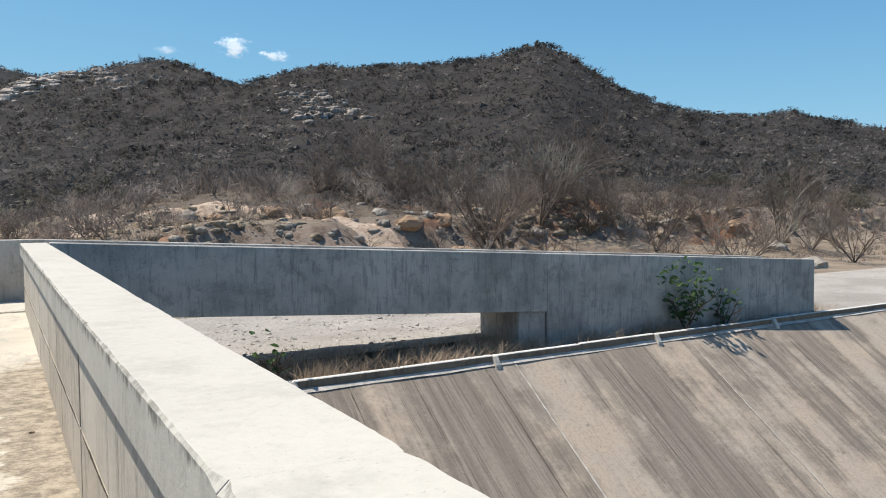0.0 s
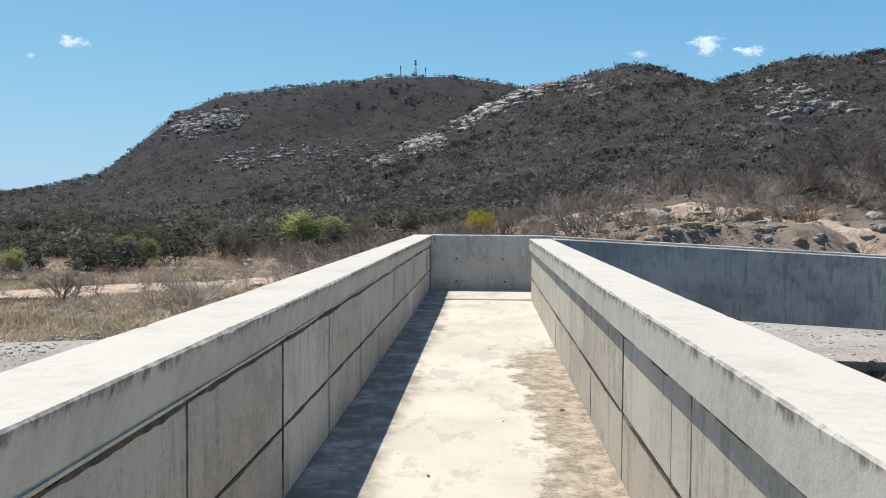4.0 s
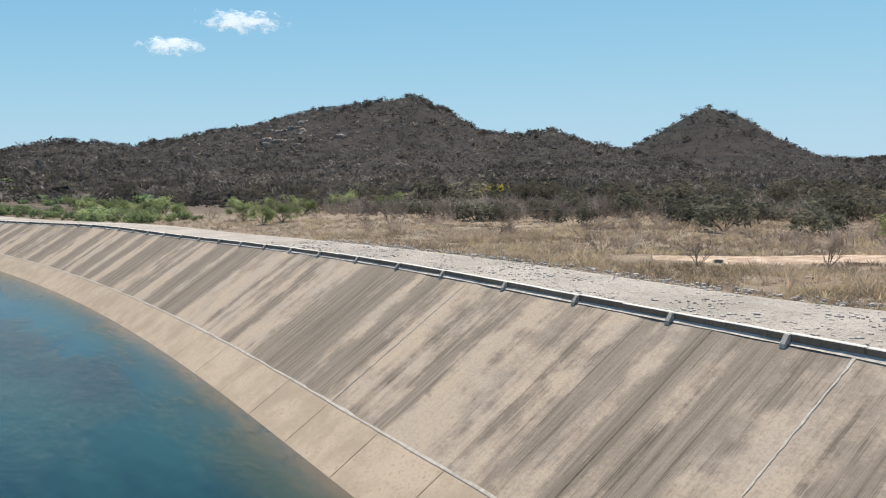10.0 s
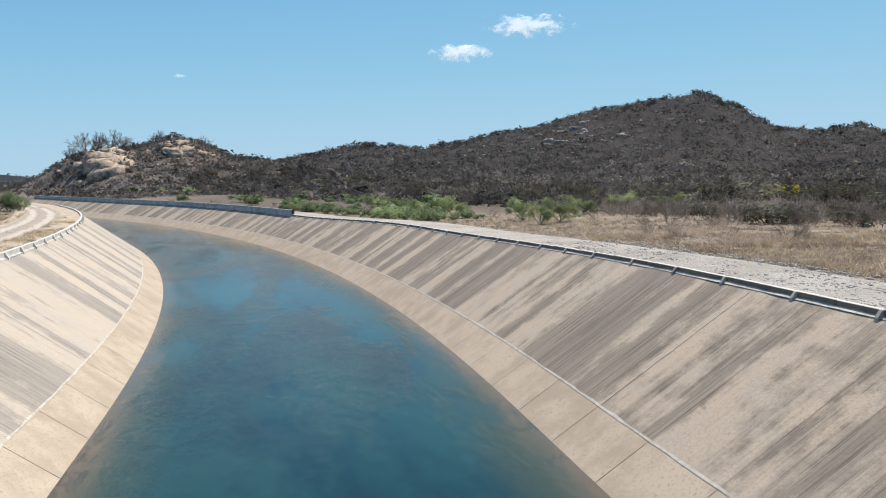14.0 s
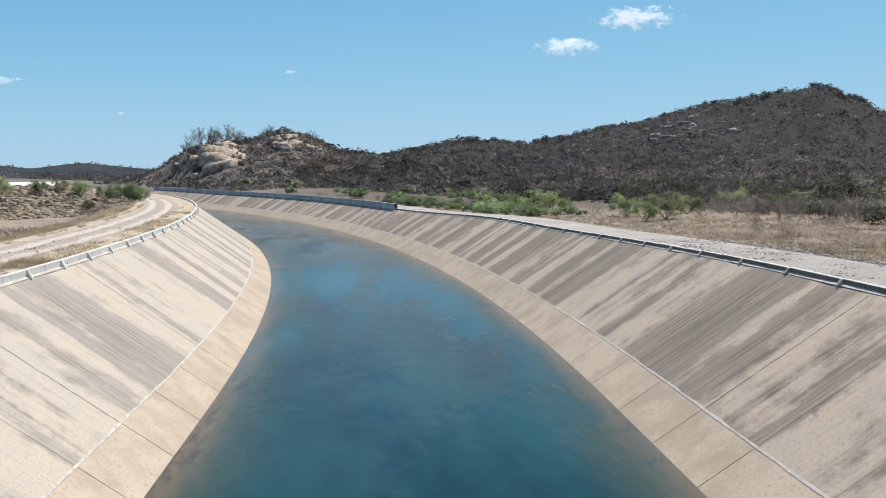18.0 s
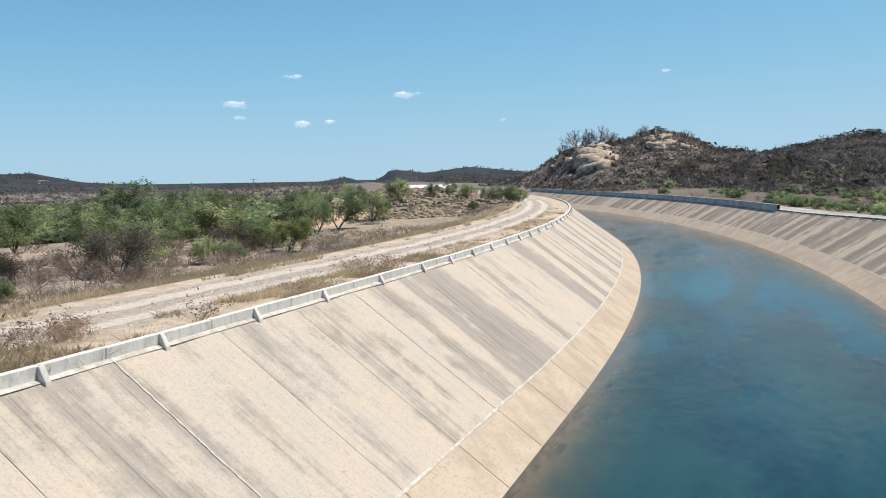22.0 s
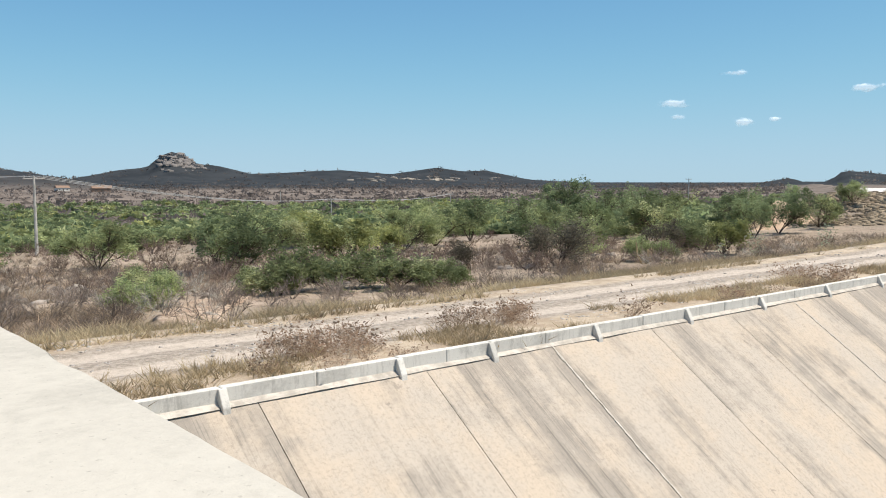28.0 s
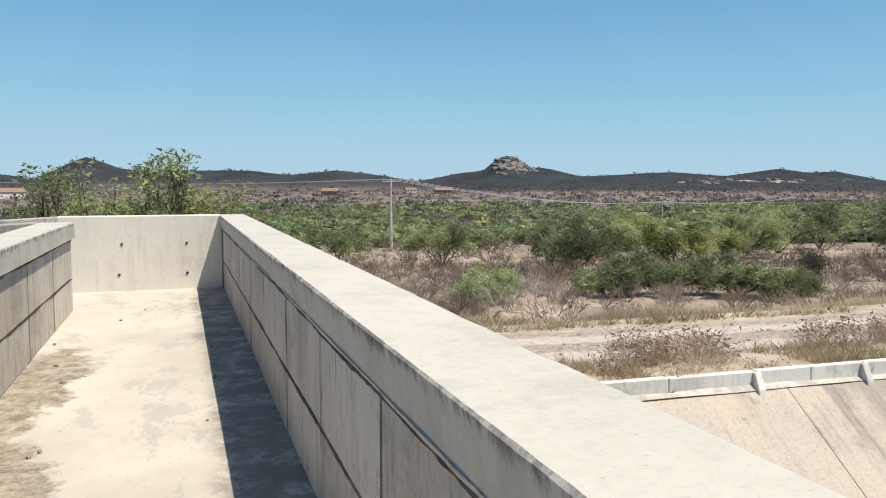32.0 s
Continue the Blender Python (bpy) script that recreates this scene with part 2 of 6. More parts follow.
def lining_material(name, light, dark, strong, lo):
    """Canal lining: dark runs straight down the slope over blotched pale screed."""
    n = Nodes(name, 0.93, spec=0.15)
    p = n.pos()
    uv = n.t.nodes.new("ShaderNodeUVMap").outputs[0]

    def along(u, v):
        m = n.node("ShaderNodeMapping", Scale=(u, v, 1))
        n.link(uv, m.inputs[0])
        return m.outputs[0]
    own = n.t.nodes.new("ShaderNodeObjectInfo").outputs["Random"]
    mid = tuple(u * 0.45 + v * 0.55 for u, v in zip(light, dark))
    tan = tuple(min(v * g, 0.8) for v, g in zip(light, (1.08, 1.03, 0.97)))
    base = n.mix(n.noise(p, 0.6, 8, 0.7, 0.38, 0.62), light, tan)
    # broad worn zones that run the whole way down the slope, ragged at their edges
    wavy = n.math("MULTIPLY", n.math("SUBTRACT", n.noise(p, 1.1, 7, 0.72), 0.5), 0.30)
    zone = n.noise(along(0.33, 0.035), 1.0, 5, 0.62)
    zone = n.ramp(n.math("ADD", n.math("ADD", zone, wavy), n.ramp(own, 0.0, 1.0, -0.03, 0.03)), lo, lo + 0.11)
    rows = n.noise(along(2.2, 0.05), 1.0, 6, 0.72, 0.40, 0.64)
    worn = n.mix(n.math("MULTIPLY", rows, 0.9), mid, dark)
    c = n.mix(n.math("MULTIPLY", zone, strong), base, worn)
    # thin dark rills, close together in the worn zones
    gate = n.ramp(zone, 0.0, 1.0, 0.18, 1.0)
    lines = n.noise(along(8.0, 0.20), 1.0, 6, 0.78, 0.51, 0.63)
    c = n.mix(n.math("MULTIPLY", n.math("MULTIPLY", lines, gate), 0.62), c, tuple(v * 0.55 for v in dark))
    hair = n.noise(along(27.0, 0.45), 1.0, 5, 0.75, 0.52, 0.64)
    c = n.mix(n.math("MULTIPLY", n.math("MULTIPLY", hair, gate), 0.55), c, tuple(v * 0.6 for v in dark))
    # flaked skin: pale scrapes and dark ragged spots
    scrape = n.noise(along(3.5, 0.7), 1.0, 8, 0.82, 0.62, 0.66)
    c = n.mix(n.math("MULTIPLY", scrape, 0.65), c, tuple(min(v * 1.25, 0.85) for v in light))
    flake = n.noise(n.pos((1, 1, 1), (0.3, 0.2, 0.9)), 1.5, 9, 0.78, 0.63, 0.66)
    c = n.mix(n.math("MULTIPLY", flake, 0.5), c, tuple(v * 0.8 for v in dark))
    fine = n.noise(p, 16, 6, 0.8)
    c = n.mix(n.ramp(fine, 0.45, 0.70, 0.0, 0.42), c, tuple(v * 0.8 for v in dark))
    n.colour(c)
    n.bump(n.math("ADD", fine, n.math("MULTIPLY", lines, -0.4)), 0.45, 0.012)
    return n.mat


M_LIN_N = lining_material("lining_north", (0.515, 0.437, 0.358), (0.19, 0.16, 0.132), 0.9, 0.41)
M_LIN_S = lining_material("lining_south", (0.55, 0.485, 0.412), (0.285, 0.258, 0.228), 0.85, 0.475)


def simple(name, a, b, scale, rough=0.95, bump=0.5, dist=0.03, fine=20.0, c3=None):
    n = Nodes(name, rough, spec=0.15)
    p = n.pos()
    c = n.mix(n.noise(p, scale, 6, 0.65, 0.35, 0.65), a, b)
    f = n.noise(p, fine, 4, 0.7)
    if c3:
        c = n.mix(n.ramp(f, 0.52, 0.66), c, c3)
    n.colour(c)
    n.bump(f, bump, dist)
    return n.mat


M_TIDE = simple("silted_lining", (0.56, 0.46, 0.355), (0.44, 0.355, 0.27), 0.7, 0.8, 0.3, 0.01, 12, (0.42, 0.33, 0.245))
M_SEAL = simple("mortar_seal", (0.66, 0.61, 0.54), (0.47, 0.43, 0.37), 5.0, 0.9)
M_LIP = simple("kerb_mortar", (0.66, 0.61, 0.545), (0.44, 0.40, 0.35), 4.0, 0.9)
# brown tone of the north kerb's faces stands for their shade
M_KERB_SHADE = concrete("shaded_kerb_concrete", (0.27, 0.212, 0.158), (0.17, 0.137, 0.104), 0.5)
M_KERB_S = concrete("limed_sunlit_kerb", (0.80, 0.77, 0.71), (0.58, 0.55, 0.50), 0.35)
M_GRAVEL_N = simple("grey_gravel", (0.53, 0.485, 0.44), (0.40, 0.365, 0.325), 0.35, 1.0, 1.0, 0.06, 15.0, (0.25, 0.228, 0.205))


def rutted():
    """Pale crushed stone worn bare in two wheel tracks, straw and grit between."""
    n = Nodes("pale_gravel", 1.0, spec=0.1)
    p = n.pos()
    sep = n.t.nodes.new("ShaderNodeSeparateXYZ")
    n.link(n.t.nodes.new("ShaderNodeUVMap").outputs[0], sep.inputs[0])
    v = n.math("ADD", sep.outputs[1], n.math("MULTIPLY", n.math("SUBTRACT", n.noise(p, 0.5, 4), 0.5), 0.9))
    off = n.math("ABSOLUTE", n.math("SUBTRACT", n.math("ABSOLUTE", n.math("SUBTRACT", v, 3.1)), 0.72))
    wheel = n.ramp(off, 0.42, 0.18)
    verge = n.ramp(n.math("ABSOLUTE", n.math("SUBTRACT", v, 3.1)), 1.25, 1.7)
    grit = n.noise(p, 7, 6, 0.8, 0.38, 0.66)
    c = n.mix(grit, (0.52, 0.45, 0.38), (0.28, 0.24, 0.20))
    c = n.mix(n.math("MULTIPLY", verge, 0.8), c, n.mix(n.noise(p, 1.3, 6, 0.7, 0.38, 0.62), (0.66, 0.545, 0.41), (0.46, 0.36, 0.26)))
    c = n.mix(n.math("MULTIPLY", wheel, 0.8), c, n.mix(grit, (0.70, 0.61, 0.525), (0.55, 0.47, 0.395)))
    n.colour(c)
    n.bump(n.noise(p, 11, 5, 0.8), 0.9, 0.04)
    return n.mat


M_GRAVEL_S = rutted()
M_DIRT = simple("orange_dirt", (0.63, 0.50, 0.39), (0.42, 0.305, 0.225), 1.6, 1.0, 0.9, 0.10, 4.0, (0.30, 0.225, 0.17))


def ground_material():
    n = Nodes("dry_ground", 1.0, spec=0.1)
    p = n.pos()
    soil = n.mix(n.noise(p, 0.09, 6, 0.7, 0.38, 0.62), (0.31, 0.245, 0.19), (0.25, 0.198, 0.155))
    soil = n.mix(n.math("MULTIPLY", n.noise(p, 0.13, 6, 0.75, 0.56, 0.66), 0.5), soil, (0.40, 0.235, 0.14))
    sep = n.t.nodes.new("ShaderNodeSeparateXYZ")
    n.link(p, sep.inputs[0])
    soil = n.mix(n.ramp(sep.outputs[1], -10.0, -20.0, 0.0, 0.75), soil, n.mix(n.noise(p, 0.3, 6, 0.7, 0.4, 0.6), (0.57, 0.46, 0.37), (0.42, 0.33, 0.26)))
    grass = n.noise(p, 0.35, 7, 0.75, 0.42, 0.60)
    c = n.mix(n.math("MULTIPLY", grass, 0.8), soil, (0.37, 0.31, 0.235))
    scrub = n.noise(p, 0.8, 6, 0.8, 0.52, 0.62)
    c = n.mix(n.math("MULTIPLY", scrub, 0.6), c, (0.19, 0.145, 0.105))
    # bare orange and grey earth where the bank by the road is cut steep
    lie = n.t.nodes.new("ShaderNodeSeparateXYZ")
    n.link(n.t.nodes.new("ShaderNodeNewGeometry").outputs["True Normal"], lie.inputs[0])
    steep = n.ramp(n.math("ADD", lie.outputs[2], n.math("MULTIPLY", n.math("SUBTRACT", n.noise(p, 0.7, 6, 0.75), 0.5), 0.35)), 0.93, 0.80)
    earth = n.mix(n.noise(p, 0.16, 6, 0.7, 0.50, 0.62), (0.36, 0.285, 0.23), (0.46, 0.215, 0.11))
    earth = n.mix(n.math("MULTIPLY", n.noise(p, 1.6, 8, 0.8, 0.48, 0.60), 0.75), earth, (0.16, 0.105, 0.075))
    c = n.mix(n.math("MULTIPLY", steep, n.ramp(sep.outputs[1], 14.0, 20.0, 0.0, 0.95)), c, earth)
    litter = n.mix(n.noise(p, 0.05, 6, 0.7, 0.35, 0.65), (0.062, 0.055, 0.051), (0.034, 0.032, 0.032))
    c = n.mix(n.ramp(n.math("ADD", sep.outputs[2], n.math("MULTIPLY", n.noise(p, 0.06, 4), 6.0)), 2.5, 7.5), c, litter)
    far = n.t.nodes.new("ShaderNodeVectorMath")
    far.operation = "LENGTH"
    n.link(p, far.inputs[0])
    plain = n.mix(n.noise(p, 0.02, 6, 0.75, 0.35, 0.65), (0.27, 0.22, 0.185), (0.15, 0.128, 0.112))
    litter = n.mix(n.ramp(sep.outputs[1], 20.0, -40.0), litter, plain)
    away = n.ramp(n.math("ADD", far.outputs[1], n.math("MULTIPLY", n.noise(p, 0.03, 4), 90.0)), 115.0, 175.0)
    away = n.math("MULTIPLY", away, n.ramp(n.math("ADD", sep.outputs[1], n.math("MULTIPLY", n.noise(p, 0.05, 5), 30.0)), -20.0, 25.0, 1.0, 0.62))
    c = n.mix(away, c, litter)
    # woods of the farthest hills, with the blue of distant haze painted in
    hazy_wood = n.mix(n.noise(p, 0.012, 6, 0.7, 0.4, 0.6), (0.050, 0.055, 0.060), (0.032, 0.037, 0.042))
    c = n.mix(n.ramp(n.math("ADD", far.outputs[1], n.math("MULTIPLY", n.noise(p, 0.004, 4), 300.0)), 900.0, 1300.0), c, hazy_wood)
    n.colour(c)
    n.bump(n.noise(p, 2.5, 7, 0.75), 0.8, 0.15)
    return n.mat


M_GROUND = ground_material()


def water_material():
    n = Nodes("canal_water", 0.06, spec=0.5)
    n.b.inputs["IOR"].default_value = 1.33
    p = n.pos()
    deep = n.mix(n.noise(n.pos((0.5, 1.0, 1)), 0.2, 7, 0.68, 0.38, 0.62), (0.003, 0.024, 0.030), (0.011, 0.052, 0.050))
    sep = n.t.nodes.new("ShaderNodeSeparateXYZ")
    n.link(n.t.nodes.new("ShaderNodeUVMap").outputs[0], sep.inputs[0])
    edge = n.math("ABSOLUTE", n.math("SUBTRACT", sep.outputs[1], 0.5))
    ragged = n.math("ADD", edge, n.math("MULTIPLY", n.math("SUBTRACT", n.noise(n.pos((0.35, 1, 1)), 0.5, 7, 0.7), 0.5), 0.16))
    weed = n.noise(n.pos((0.25, 0.8, 1)), 0.8, 7, 0.75, 0.52, 0.62)
    c = n.mix(n.ramp(ragged, 0.26, 0.42), deep, (0.036, 0.056, 0.034))
    c = n.mix(n.ramp(ragged, 0.385, 0.485), c, (0.15, 0.108, 0.060))
    c = n.mix(n.math("MULTIPLY", weed, n.ramp(edge, 0.28, 0.42, 0.1, 0.5)), c, (0.012, 0.022, 0.014))
    n.colour(c)
    rip = n.noise(n.pos((0.5, 1.1, 1)), 2.2, 7, 0.72)
    gust = n.noise(n.pos((0.05, 0.16, 1)), 1.0, 5, 0.65, 0.42, 0.60)
    h = n.math("MULTIPLY", rip, n.ramp(gust, 0.0, 1.0, 0.42, 1.8))
    n.bump(h, 0.24, 0.08)
    return n.mat


M_WATER = water_material()

# ---- canal line ----
RIM_Z, SEAL_Z, WATER_Z, BED_Z = -1.40, -4.33, -5.20, -6.6
X_EAST, X_WEST = 70.0, -230.0


def axis(x):
    """The canal's middle line: straight, then a wide bend to the south-west."""
    x = np.asarray(x, dtype=float)
    d = np.clip(-24.0 - x, 0, None)
    return 1.12 - np.where(d < 130, d * d / 500.0, 130 ** 2 / 500.0 + (d - 130) * 0.52)


def stretch(x):
    d = np.clip(-24.0 - np.asarray(x, dtype=float), 0, 130)
    return np.sqrt(1 + (d / 250.0) ** 2)


def rim_z(x, side):
    x = np.asarray(x, dtype=float)
    if side < 0:
        return RIM_Z + 0 * x
    return RIM_Z - 0.42 * smooth(-20, -58, x) - 0.52 * smooth(-58, -92, x)


def bank(x, z, side, out=0.0):
    """y of the lining at the height z on the north (+1) or south (-1) bank; out: metres further from the water."""
    x = np.asarray(x, dtype=float)
    off = 11.48 - (1.5 if side > 0 else 1.4) * (RIM_Z - z) + out
    if side > 0:
        off = off + 0.105 * np.clip(x - 5.5, 0, None)
    return axis(x) + side * off * stretch(x)


def canal_d(x, y):
    """How far outside the rim a place lies, in metres, and on which side."""
    mid = axis(x)
    north = (y - bank(x, rim_z(x, 1), 1)) / stretch(x)
    south = (bank(x, RIM_Z, -1) - y) / stretch(x)
    return np.maximum(north, south), np.where(y > mid, 1, -1)


# ---- hills: each a ridge of (turn, height angle) pairs at its distance and depth ----
RIDGES = {
    "east": (430, 170, [(-100, 2), (-75, 4), (-56.4, 4.8), (-51, 6.2), (-48, 6.0), (-43.8, 6.7), (-40.5, 8.2), (-37.1, 10.5),
                        (-35.2, 11.3), (-31.8, 10.5), (-28.3, 10.1), (-19.1, 9.8), (-14.8, 8.5), (-9, 6.4), (0, 3.5), (10, 1.2), (16, 0)]),
    "rocky": (560, 150, [(-24, 5), (-14.8, 8.5), (-12.5, 9.4), (-10, 10.1), (-6.3, 9.3), (-3.6, 8.7), (-0.5, 7.9), (4, 5.2), (10, 2.8), (18, 0)]),
    "tower": (1000, 260, [(-16, 5), (-4, 8.5), (0, 9.1), (3, 9.5), (6.6, 9.4), (13.4, 8.5), (18.4, 7.6), (21.1, 6.2), (24.1, 3.5),
                          (25.6, 2.4), (28.6, 1.6), (32.3, 1.0), (36, 0.8), (42, 0)]),
    "cone": (900, 150, [(31, 0.4), (35.2, 1.1), (37.6, 2.3), (40, 3.8), (42, 4.4), (43.9, 3.4), (46.8, 1.9), (49.9, 0.8), (54, 0)]),
    "middle": (620, 210, [(42, 0.4), (46.8, 1.6), (49.9, 2.3), (52, 3.15), (54.2, 2.8), (57, 3.1), (58.8, 4.3), (61.4, 5.5), (65.2, 4.95),
                          (68.8, 4.4), (71.5, 3.65), (75.2, 3.05), (79.6, 2.1), (84.5, 2.4), (88.7, 1.55), (94, 0.5), (99, 0)]),
    "outcrop": (290, 46, [(80, 0), (86, 0.7), (90.9, 1.3), (92.7, 1.6), (94.6, 2.5), (96.2, 2.9), (98.5, 2.3), (100.4, 2.1), (102.3, 1.8),
                          (104, 1.3), (107.5, 0.5), (111, -0.6)]),
    "mound": (109, 9, [(101, -3), (104.5, -1.1), (106.2, -1.0), (108.6, -0.68), (112, -0.6), (115, -0.62), (116.6, -1.4), (118.5, -2.8), (122, -5)]),
    "far_west": (1500, 220, [(103, 0), (109.1, 0.62), (111.8, 0.25), (113.9, 0.55), (116, 0.25), (119, -0.2)]),
    "far_south": (2300, 300, [(131, -0.2), (134.3, 0.05), (137, 0.68), (138.8, 0.55), (140.4, 0.78), (143.6, 0.4), (147, 0.7), (150, 0.55),
                              (153, 0.42), (154.6, 0.8), (155.4, 0.95), (156.4, 1.0), (157.2, 1.55), (158.1, 1.85), (158.8, 1.45), (159.6, 0.75), (161.4, 0.55), (164.2, 0.0)]),
    "far_east": (1250, 200, [(163, -0.1), (167.6, 0.55), (169.5, 0.75), (172.9, 0.5), (175.5, 0.75), (179.5, 0.75), (183.3, 0.8), (185.6, 1.6),
                             (188.5, 0.2), (190.4, 0.5), (200, 0.4), (230, 0.6), (262, 2)]),
}
EYE_Z = 1.65


def terrain(x, y):
    x, y = np.asarray(x, dtype=float), np.asarray(y, dtype=float)
    r = np.hypot(x, y) + 1e-6
    a = np.degrees(np.arctan2(-x, y))
    d, side = canal_d(x, y)
    # plain: level by the canal, lower to the south, rising slowly to the north
    plain_n = rim_z(x, 1) - 0.1 - 0.5 * smooth(20, 60, d) + 0.004 * np.clip(d - 60, 0, 400)
    plain_s = -1.55 - 1.5 * smooth(6.5, 13, d) - 2.2 * smooth(12, 60, d) - 2.0 * smooth(60, 200, d)
    z = np.where(side > 0, plain_n, plain_s)
    z = z + fbm(x, y, 9, 4, 3) * 0.28 * smooth(7, 14, d) + fbm(x, y, 60, 3, 8) * 0.8 * smooth(12, 60, d)
    z = z + np.where(side > 0, fbm(x, y, 7, 4, 13) * 1.1 * smooth(18, 26, d) * smooth(75, 45, d) * smooth(14, -6, a), 0)
    # the slope that comes down to the road in the north-east
    foot = 22.5 + 3.0 * fbm(x, y, 9, 3, 61)
    step = 0.9 * smooth(17, foot, d) + 2.1 * smooth(foot, foot + 2.6 + 2.0 * fbm(x, y, 6, 2, 62), d) + 1.7 * smooth(foot + 4, foot + 16, d)
    step = step + 0.55 * fbm(x, y, 3.2, 4, 63) * smooth(16, 21, d) * smooth(48, 36, d)
    z = z + np.where(side > 0, step * smooth(12, -16, a) * smooth(-110, -70, a), 0)
    for k, (dist, depth, pts) in enumerate(RIDGES.values()):
        az, el = np.array([p[0] for p in pts]), np.array([p[1] for p in pts])
        aa = np.where(a < -110, a + 360, a)
        e = np.interp(aa, az, el, left=-9, right=-9)
        rough = fbm(aa * 0.6, r / dist * 20, 2.0, 4, 30 + k)
        top = np.tan(np.radians(e + (0.08 if dist > 1200 else -0.12))) * np.minimum(r, dist) + EYE_Z + rough * dist * 0.0018
        fall = np.where(r < dist, np.exp(-((r - dist) / depth) ** 2 * 0.9), np.exp(-((r - dist) / (depth * 1.4)) ** 2))
        spur = 1 + 0.2 * fbm(x, y, depth * 0.45, 4, 50 + k) * smooth(dist * 0.97, dist - depth * 0.7, r)
        hill = z + (top - z) * fall * spur
        near = smooth(6.5, 13, d) if dist < 150 else smooth(8, 26, d)
        z = np.where(e > -8, np.maximum(z, z + (hill - z) * near), z)
    # the cut for the canal
    slope = np.where(side > 0, rim_z(x, 1), RIM_Z) - 0.22 + np.clip(d, -40, 0) / 1.4
    z = np.where(d < 0.3, np.maximum(slope, BED_Z - 0.6), z)
    return z


def find(az, el, r0=30, r1=2600):
    """Where the slope meets a line of sight from the bridge's middle, by turn and height angle."""
    rr = np.geomspace(r0, r1, 280)
    a = np.radians(az)[:, None]
    X, Y = -np.sin(a) * rr, np.cos(a) * rr
    over = terrain(X, Y) - EYE_Z - rr * np.tan(np.radians(el))[:, None]
    ok = (over >= 0).any(1)
    i = (over >= 0).argmax(1)
    k = np.arange(len(az))
    j = np.maximum(i - 1, 0)
    u = np.clip(over[k, i] / (over[k, i] - over[k, j] + 1e-9), 0, 1)
    r = rr[i] + (rr[j] - rr[i]) * u
    return (-np.sin(a[:, 0]) * r)[ok], (np.cos(a[:, 0]) * r)[ok]


def ground_sheet():
    turns = np.radians(np.linspace(0, 360, 720, endpoint=False))
    radii = np.concatenate([[0.0], np.geomspace(2.0, 20.0, 30)[:-1], np.geomspace(20.0, 130.0, 130)[:-1], np.geomspace(130.0, 4500.0, 115)])
    rr, tt = np.meshgrid(radii, turns, indexing="ij")
    x, y = -np.sin(tt) * rr, np.cos(tt) * rr
    v = np.stack([x, y, terrain(x, y)], -1)
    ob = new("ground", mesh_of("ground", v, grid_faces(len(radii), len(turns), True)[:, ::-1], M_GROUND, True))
    tagged(ob, "dry scrubland of tan soil and stony hills", "ground", kind="structure")


ground_sheet()


def ribbon(name, xs, lines, mat, u0=0.0, smooth_shade=True, unit=False):
    """A sheet through several lines (functions of x that give y and z arrays)."""
    pts = [np.stack([xs, *l(xs)], 1) for l in lines]
    v = np.stack(pts, 0)
    me = mesh_of(name, v, grid_faces(len(lines), len(xs)), mat, smooth_shade)
    step = np.hypot(np.diff(xs), np.diff(v[0, :, 1]))
    u = u0 + np.concatenate([[0], np.cumsum(step)])
    w = np.concatenate([[0], np.cumsum(np.linalg.norm(np.diff(v[:, 0], axis=0), axis=1))])
    uv = me.uv_layers.new(name="UVMap")
    idx = np.empty(len(me.loops), dtype=np.int32)
    me.loops.foreach_get("vertex_index", idx)
    if unit:
        w = w / w[-1]
    co = np.stack([u[idx % len(xs)], w[idx // len(xs)]], 1)
    uv.data.foreach_set("uv", co.astype(np.float32).ravel())
    ob = new(name, me)
    return ob


XS = np.concatenate([np.arange(X_EAST, -120, -0.5), np.arange(-120, X_WEST, -2.0)])
SLAB = 3.0


def slabs(parent, name, side, mat, zs, x0, x1, gap):
    """Lining slabs side by side from x0 westwards to x1, each a piece of its own."""
    x = x0
    k = 0
    while x > x1 + 0.1:
        xs = np.linspace(x - gap, x - SLAB + gap, 7)
        rows = []
        for z in zs:
            def line(q, z=z):
                zz = rim_z(q, side) if z is None else z + 0 * q
                return bank(q, zz, side), zz
            rows.append(line)
        ob = ribbon(name, xs, rows, mat, u0=x0 - x)
        ob.parent = parent
        x -= SLAB
        k += 1


def rim_line(side, up=0.0):
    return lambda x: (bank(x, rim_z(x, side), side), rim_z(x, side) + up)


def level(zz, side, out=0.0, lift=0.0):
    return lambda x: (bank(x, zz, side, out), zz + lift + 0 * x)


